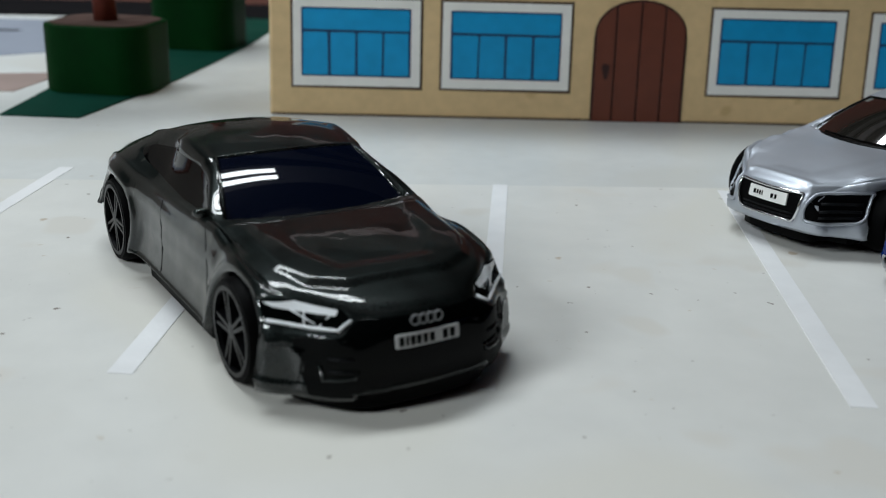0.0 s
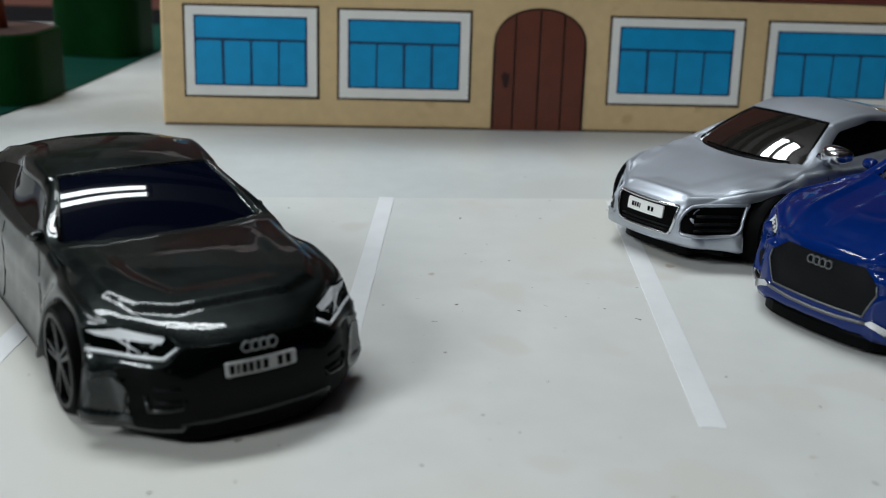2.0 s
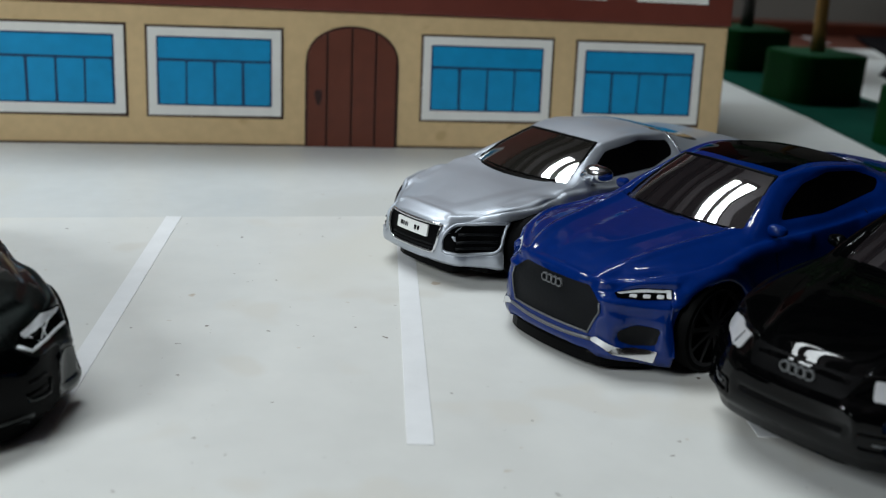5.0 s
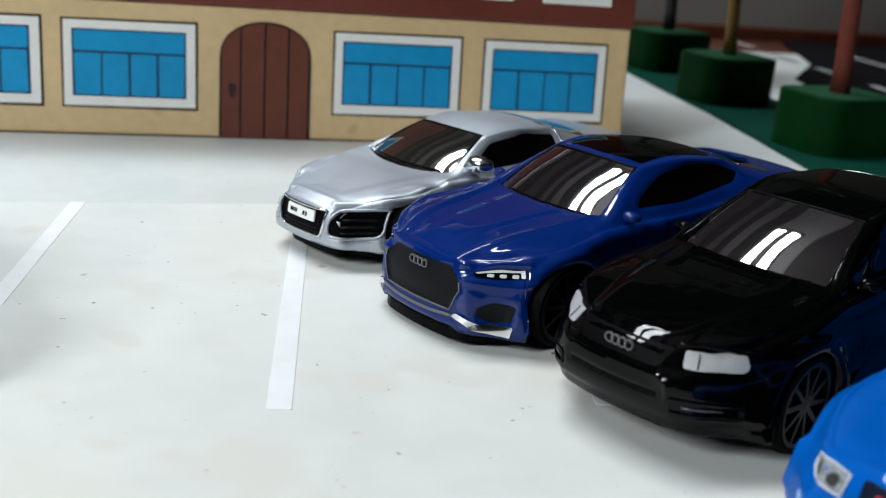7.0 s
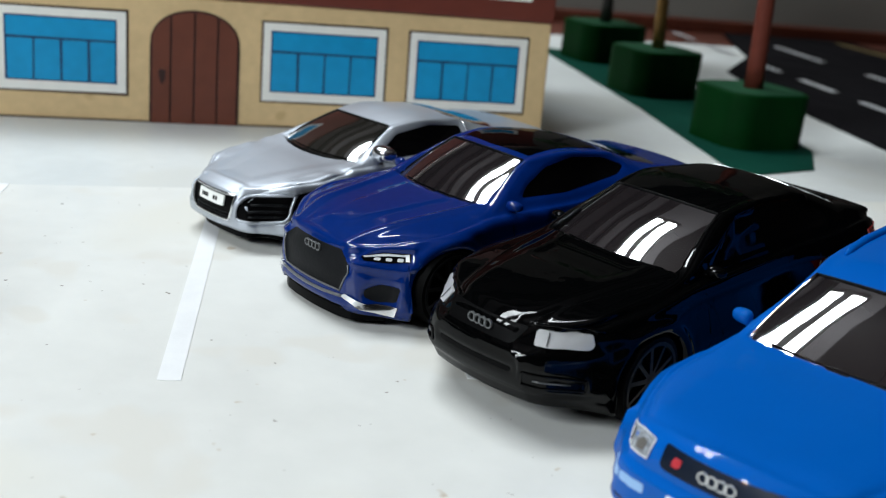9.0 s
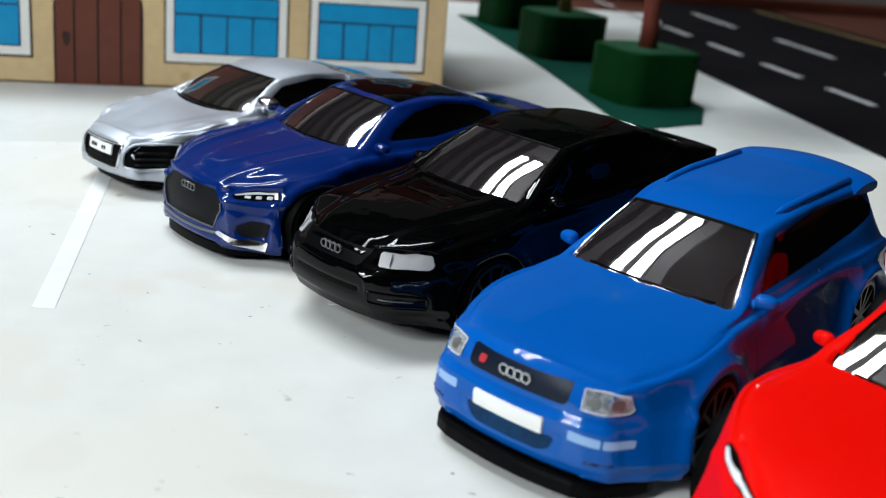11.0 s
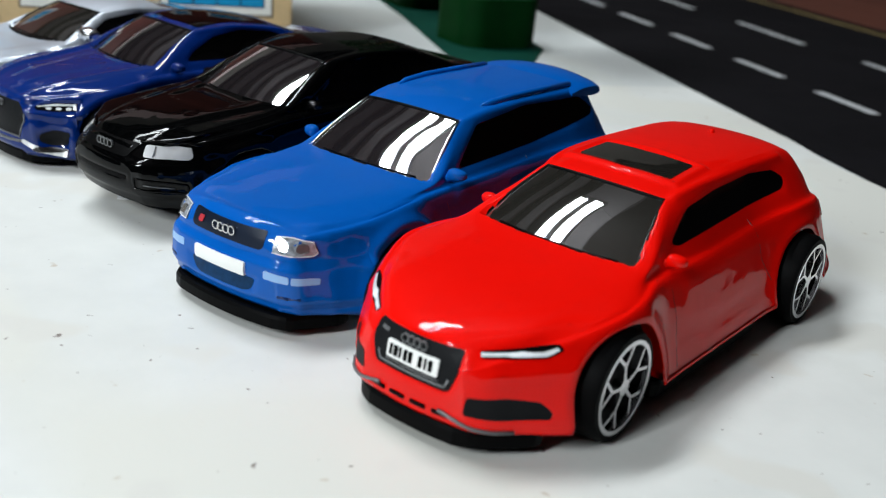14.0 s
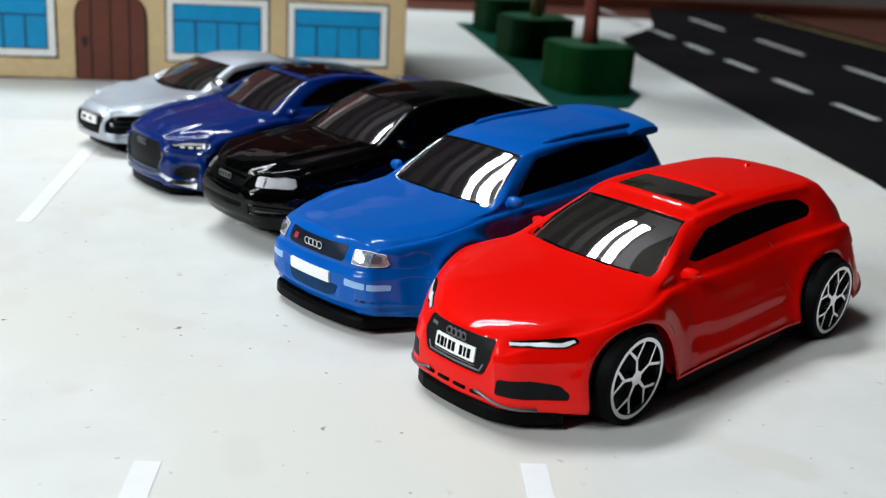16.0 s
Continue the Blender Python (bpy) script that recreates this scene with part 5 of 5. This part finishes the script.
# silver sports car
R8_LAMP = [(32.4, 5.3, 4.4), (30.5, 7.6, 4.2), (27.8, 10.4, 4.6), (26.6, 10.9, 6.4), (26.2, 10.8, 8.5), (28.4, 8.6, 8.3), (31, 5.6, 7.8), (32.2, 5.0, 6.2)]
gr = [(-4.9, 7.8), (4.9, 7.8), (4.8, 5.6), (4.1, 4.0), (-4.1, 4.0), (-4.8, 5.6)]
car = Car("silver metallic toy sports car with large black front intakes", (94.3, 148.6), 210.2, P_R8, spec(
    32.6, -34.5, [(32.6, 7.8), (32.3, 8.4), (30.5, 9.1), (26, 10.0), (20, 11.0), (14.6, 11.8), (9.5, 14.2), (4.7, 16.2), (-2, 17.2), (-9, 16.8), (-18, 14.9), (-26, 13.6), (-32, 12.9), (-34, 11), (-34.5, 7.5)],
    [(32.6, 7.0), (31.5, 7.6), (28, 8.9), (21.5, 10.4), (14, 11.0), (0, 10.8), (-14, 11.8), (-24, 12.2), (-32, 11.5), (-34.5, 7.0)],
    [(32.6, 6.2), (32.2, 7.9), (31, 9.4), (28.5, 10.8), (25, 12.2), (21.5, 13.1), (10, 12.7), (-6, 13.2), (-21, 14.9), (-29, 14.3), (-33, 12.8), (-34.5, 10.5)],
    (13.2, 8.9, 4.7, 6.3), (-8, -20), 6.6, sill=2.6, tuck=2.1, wheel=4.8, arch=5.7, extra={
        "arch_up": 0.45, "prof": 0.05, "prof_z": 5.4, "hood_w": 7.0, "flare": 0.35, "ws": ((13.2, 8.9, 11.4), (4.7, 6.2, 15.9), 2.1), "rear": [(-19.5, 7.4, 14.6), (-19.5, -7.4, 14.6), (-9, -5.8, 16.6), (-9, 5.8, 16.6)],
        "side": [(9.8, 12.5), (4.2, 15.4), (-3, 16.2), (-10.2, 15.5), (-9.4, 13.6), (-4, 12.3), (8.0, 11.9)],
        "sculpt": [
            ("panel", (0, 0), gr, -0.3, 0.4),
            ("panel", (25, 4), R8_LAMP, -0.5, 0.45),
            ("ridge", (0, 50), [(30.6, -1, 8.5), (30.4, 4.4, 8.4)], 0.2, 0.5),
            ("ridge", (35, 45), [(31, 4.8, 8.3), (28.4, 7.6, 8.9), (25.4, 10.2, 9.4), (22, 11.6, 10.0)], 0.3, 0.45),
            ("ridge", (50, 50), [(28, 8.8, 9.0), (22, 10.6, 10.6), (15, 10.9, 11.4), (9, 11.2, 11.4)], 0.25, 0.8),
            ("panel", (0, 80), [(29, -2, 9), (29, 3.0, 9), (21, 5.6, 10.8), (14.6, 7.4, 11.6), (14.6, -2, 11.6)], -0.16, 1.2),
            ("ridge", (90, 0), [(12, 13, 8.6), (-6, 13, 8.8)], 0.25, 0.6),
            ("ridge", (70, 35), [(-10, 12.6, 11.8), (-16, 13.4, 12.0), (-22, 13.8, 12.2), (-29, 13.2, 12.2)], 0.35, 0.9),
            ("ridge", (60, 60), [(4.4, 6.8, 15.8), (-3, 7.2, 16.3), (-10, 6.8, 15.8)], 0.18, 0.45),
        ]}))
car.wheels(RIM_C, "twin", 12.4, 4.0)
car.base(z0=1.2, lip=-2.0, lip_z=2.9)
glass(car, GLASS_R)
sides(car, car.s["side"])
car.patch("grille", gr, (0, 0), TRIM, 0.05, r=0.6, label="black trapezoid grille")
car.trace("grille_frame", rounded(gr, 0.6), (0, 0), CHROME, 0.2, 0.12, True, label="silver grille frame")
car.plate(-2.9, 2.9, 5.85, 7.35, PLATE_W, [(0.13, 0.19), (0.22, 0.26), (0.29, 0.33), (0.36, 0.38), (0.60, 0.66), (0.70, 0.75)], h=0.36)
for z in (4.5, 5.0):
    car.trace("grille_slat", [(-3.9, z), (3.9, z)], (0, 0), SATIN, 0.12, 0.08)
lamp = [car.uv(25, 4, *p) for p in R8_LAMP]
car.patch("headlamp", lamp, (25, 4), TRIM, 0.06, r=0.7, both=True, label="black headlamp and intake with slats")
car.trace("lamp_frame", rounded(lamp, 0.7), (25, 4), P_R8, 0.24, 0.1, True, both=True, label="silver lamp surround")
for z in (5.0, 5.8, 6.7):
    car.trace("slat", [car.uv(25, 4, 31, 6.6, z), car.uv(25, 4, 27.8, 10.2, z + 0.2)], (25, 4), SATIN, 0.2, 0.08, both=True)
part("cowl", tube_bm([car.pane(k, -0.03) for k in np.linspace(-1, 1, 17)], 0.5, 8), TRIM, car.root, "black cowl below the windscreen", smooth=True)
car.mirror(10.2, 12.1, 13.3, CHROME, 1.5, sides=(1,))
car.patch("side_blade", [(-x, z) for x, z in ((-9, 4.0), (-14, 4.2), (-15, 12.2), (-10.2, 11.6))], (90, 0), SATIN, 0.08, r=0.4, both=True, label="dark side blade")
car.trace("window_trim", [car.uv(90, 12, -11.4, 7.4, 16.0), car.uv(90, 12, -11.0, 9.4, 13.4)], (90, 12), CHROME, 0.16, 0.05, both=True)
seams(car, [[(11.5, 10.6), (10.6, 7), (10.8, 3.4)], [(-8, 11.3), (-8.2, 7), (-8, 3.4)]])
tail_lamps(car, -33.8, 10.5, 9.4)

# graphite four-door coupe
GT_LAMP = [(29.8, 6.0, 8.4), (29.6, 7.5, 7.7), (27.9, 9.2, 7.6), (25.0, 12.0, 7.7), (24.2, 12.2, 9.4), (25.4, 10.2, 9.65), (28.4, 6.4, 9.15)]
car = Car("graphite-grey metallic toy coupe with black front mask and white headlamps", (4.15, 115.02), -62.4, P_GT, spec(
    31.2, -30.0, [(31.2, 7.9), (30.8, 8.9), (29, 9.9), (25, 10.8), (18, 11.8), (11.6, 12.4), (7, 14.8), (2.6, 16.7), (-4, 17.6), (-11, 16.9), (-18, 15.0), (-24, 12.7), (-27, 11.2), (-29.4, 9.0), (-30, 7.4)],
    [(31.2, 7.1), (30.0, 8.3), (27, 10.2), (21.2, 11.7), (13, 12.0), (0, 11.5), (-10, 11.8), (-16.2, 12.4), (-24, 11.2), (-28, 9.2), (-30, 6.9)],
    [(31.2, 6.6), (30.7, 8.6), (29.2, 11.0), (26.4, 13.0), (23.5, 13.6), (19.8, 13.5), (10, 12.7), (-6, 12.7), (-16.8, 13.7), (-23, 13.0), (-27.6, 11.0), (-29.6, 8.4), (-30, 7)],
    (10.4, 9.9, 2.6, 7.7), (-8, -23), 7.4, sill=1.8, tuck=1.9, cab_tuck=1.5, wheel=4.9, arch=5.9, axles=(19.6, -16.8), extra={
        "arch_up": 0.45, "prof": 0.05, "prof_z": 5.2, "hood_w": 8.8, "flare": 0.3, "sill": [(-30, 6.6), (-26, 6.2), (-23, 5.4), (-10, 3.0), (14, 3.0), (26, 2.0), (31.2, 2.0)], "ws": ((10.4, 9.8, 11.9), (2.6, 7.6, 16.2), 1.2), "rear": [(-17.5, 5.0, 15), (-17.5, -5.0, 15), (-11.5, -4.4, 17), (-11.5, 4.4, 17)], "rim_label": "dark grey five-spoke toy rim",
        "side": [(8.6, 12.7), (4.6, 14.7), (1.2, 15.5), (-6.6, 15.5), (-12.8, 14.6), (-14.9, 13.6), (-12.7, 12.9), (-5.7, 12.2), (0.8, 11.8), (7.0, 12.0)],
        "sculpt": [
            ("panel", (0, 80), [(x, y, 11) for x, y in ((26.9, -2), (26.8, 5.0), (25.2, 8.0), (22, 9.5), (12.5, 10.0), (12.5, -2))], 0.4, 0.55),
            ("panel", (0, 80), [(x, y, 11) for x, y in ((24.5, -2), (24.2, 4.6), (20, 6.6), (12, 7.6), (12, -2))], -0.2, 0.7),
            ("ridge", (50, 45), [(26, 10.4, 10.0), (21, 11.6, 11.0), (14, 11.4, 11.8), (8, 11.4, 12.0)], 0.1, 0.8),
            ("panel", (35, 10), GT_LAMP, -0.2, 0.35),
            ("ridge", (30, 0), [(30, 6.8, 7.2), (27.9, 9.4, 7.1), (25.2, 12.0, 7.2)], 0.25, 0.4),
            ("ridge", (60, 0), [(28.2, 9.4, 2.8), (28.2, 9.6, 5.0), (27.0, 10.6, 6.4), (25.6, 12.2, 6.2)], 0.3, 0.4),
            ("panel", (90, 0), [(13, 13, 3.2), (12.4, 13, 6.0), (-8.5, 13, 6.6), (-9.4, 13, 3.2)], -0.2, 0.6),
            ("ridge", (70, 20), [(13, 12.8, 9.6), (0, 12.6, 9.4), (-10, 12.8, 10.2), (-22, 12.6, 10.8)], 0.25, 0.7),
            ("ridge", (60, 60), [(2.4, 8.4, 16.2), (-5, 8.6, 16.8), (-12, 8.0, 16.2), (-18, 7.4, 14.6)], 0.22, 0.45),
            ("panel", (30, 0), [(-40, 1), (-1, 1), (-1, 3.0), (-40, 3.0)], 0.4, 0.4),
        ]}))
car.wheels(RIM_K, "twin", (13.0, 13.3), 4.0)
car.base(z0=0.6, lip=-0.6, lip_z=2.4)
glass(car, GLASS_GT, False, P_GT)
sides(car, car.s["side"])
MASK = material("gloss_black_mask", (0.0012, 0.0016, 0.0016), 0.3, coat=0.16, spec=0.0, var=0.1)
car.patch("front_mask", [(-10.6, 6.9), (-7.4, 7.4), (-5.6, 8.6), (5.6, 8.6), (7.4, 7.4), (10.6, 6.9), (9.8, 2.1), (-9.8, 2.1)], (0, 0), MASK, 0.08, r=0.4, label="glossy black front mask")
car.disc_badge(0, 8.2, 0.5, 0.74)
car.plate(-3.1, 3.1, 6.1, 7.25, PLATE_G, [(0.05, 0.11), (0.15, 0.18), (0.22, 0.28), (0.31, 0.37), (0.41, 0.47), (0.51, 0.58), (0.72, 0.79), (0.84, 0.91)], h=0.64)
car.patch("headlamp", [car.uv(35, 10, *p) for p in GT_LAMP], (35, 10), MASK, 0.06, r=0.3, both=True, label="dark headlamp with white light lines")
car.trace("light_strip", [car.uv(35, 10, *p) for p in ((29.7, 6.1, 8.45), (29.7, 7.3, 7.75), (27.9, 9.1, 7.7), (25.2, 11.8, 7.9))], (35, 10), LAMP_W, 0.17, 0.1, both=True, label="white light line")
# glare on the upper lamp, painted as a white patch
car.patch("lamp_glare", [car.uv(35, 10, *p) for p in ((24.5, 12.0, 9.3), (26, 9.6, 9.5), (28.3, 6.6, 9.05), (28.6, 7.0, 8.6), (27.2, 8.8, 8.8), (25.2, 11.4, 9.0))], (35, 10), LAMP_W, 0.12, r=0.15, both=True, pitch=0.4)
for pts in (((28.4, 7.4, 8.7), (28.4, 8.6, 7.75)), ((27.0, 9.2, 8.9), (27.5, 9.4, 7.75)), ((26.2, 10.2, 9.0), (28.0, 8.6, 8.0))):
    car.trace("light_strip", [car.uv(35, 10, *p) for p in pts], (35, 10), LAMP_W, 0.08, 0.1, both=True)
car.patch("air_curtain", [car.uv(30, 0, *p) for p in ((27.2, 9.7, 3.1), (25.9, 12.0, 3.2), (25.8, 12.3, 5.9), (26.8, 10.6, 6.3), (27.8, 9.7, 5.3))], (30, 0), P_GT, 0.14, r=0.4, both=True, label="graphite side intake panel")
car.trace("intake_frame", [car.uv(20, 0, *p) for p in ((29.2, 8.8, 4.9), (29.4, 8.6, 3.6), (31.0, 6.4, 3.9), (31.0, 6.2, 4.6))], (20, 0), P_GT, 0.2, 0.12, both=True, label="glossy dark intake frame")
for z in (4.5, 5.6):
    car.trace("intake_slat", [(6.6, z), (8.4, z)], (0, 0), SATIN, 0.14, 0.14, both=True)
car.mirror(7.2, 11.4, 12.2, P_GT, 0.6)
seams(car, [[(9.4, 11.6), (11.4, 9), (12.4, 3.6)], [(-3.4, 11.6), (-2.4, 8), (-1.6, 3.4)]], mat=SATIN, radius=0.08)
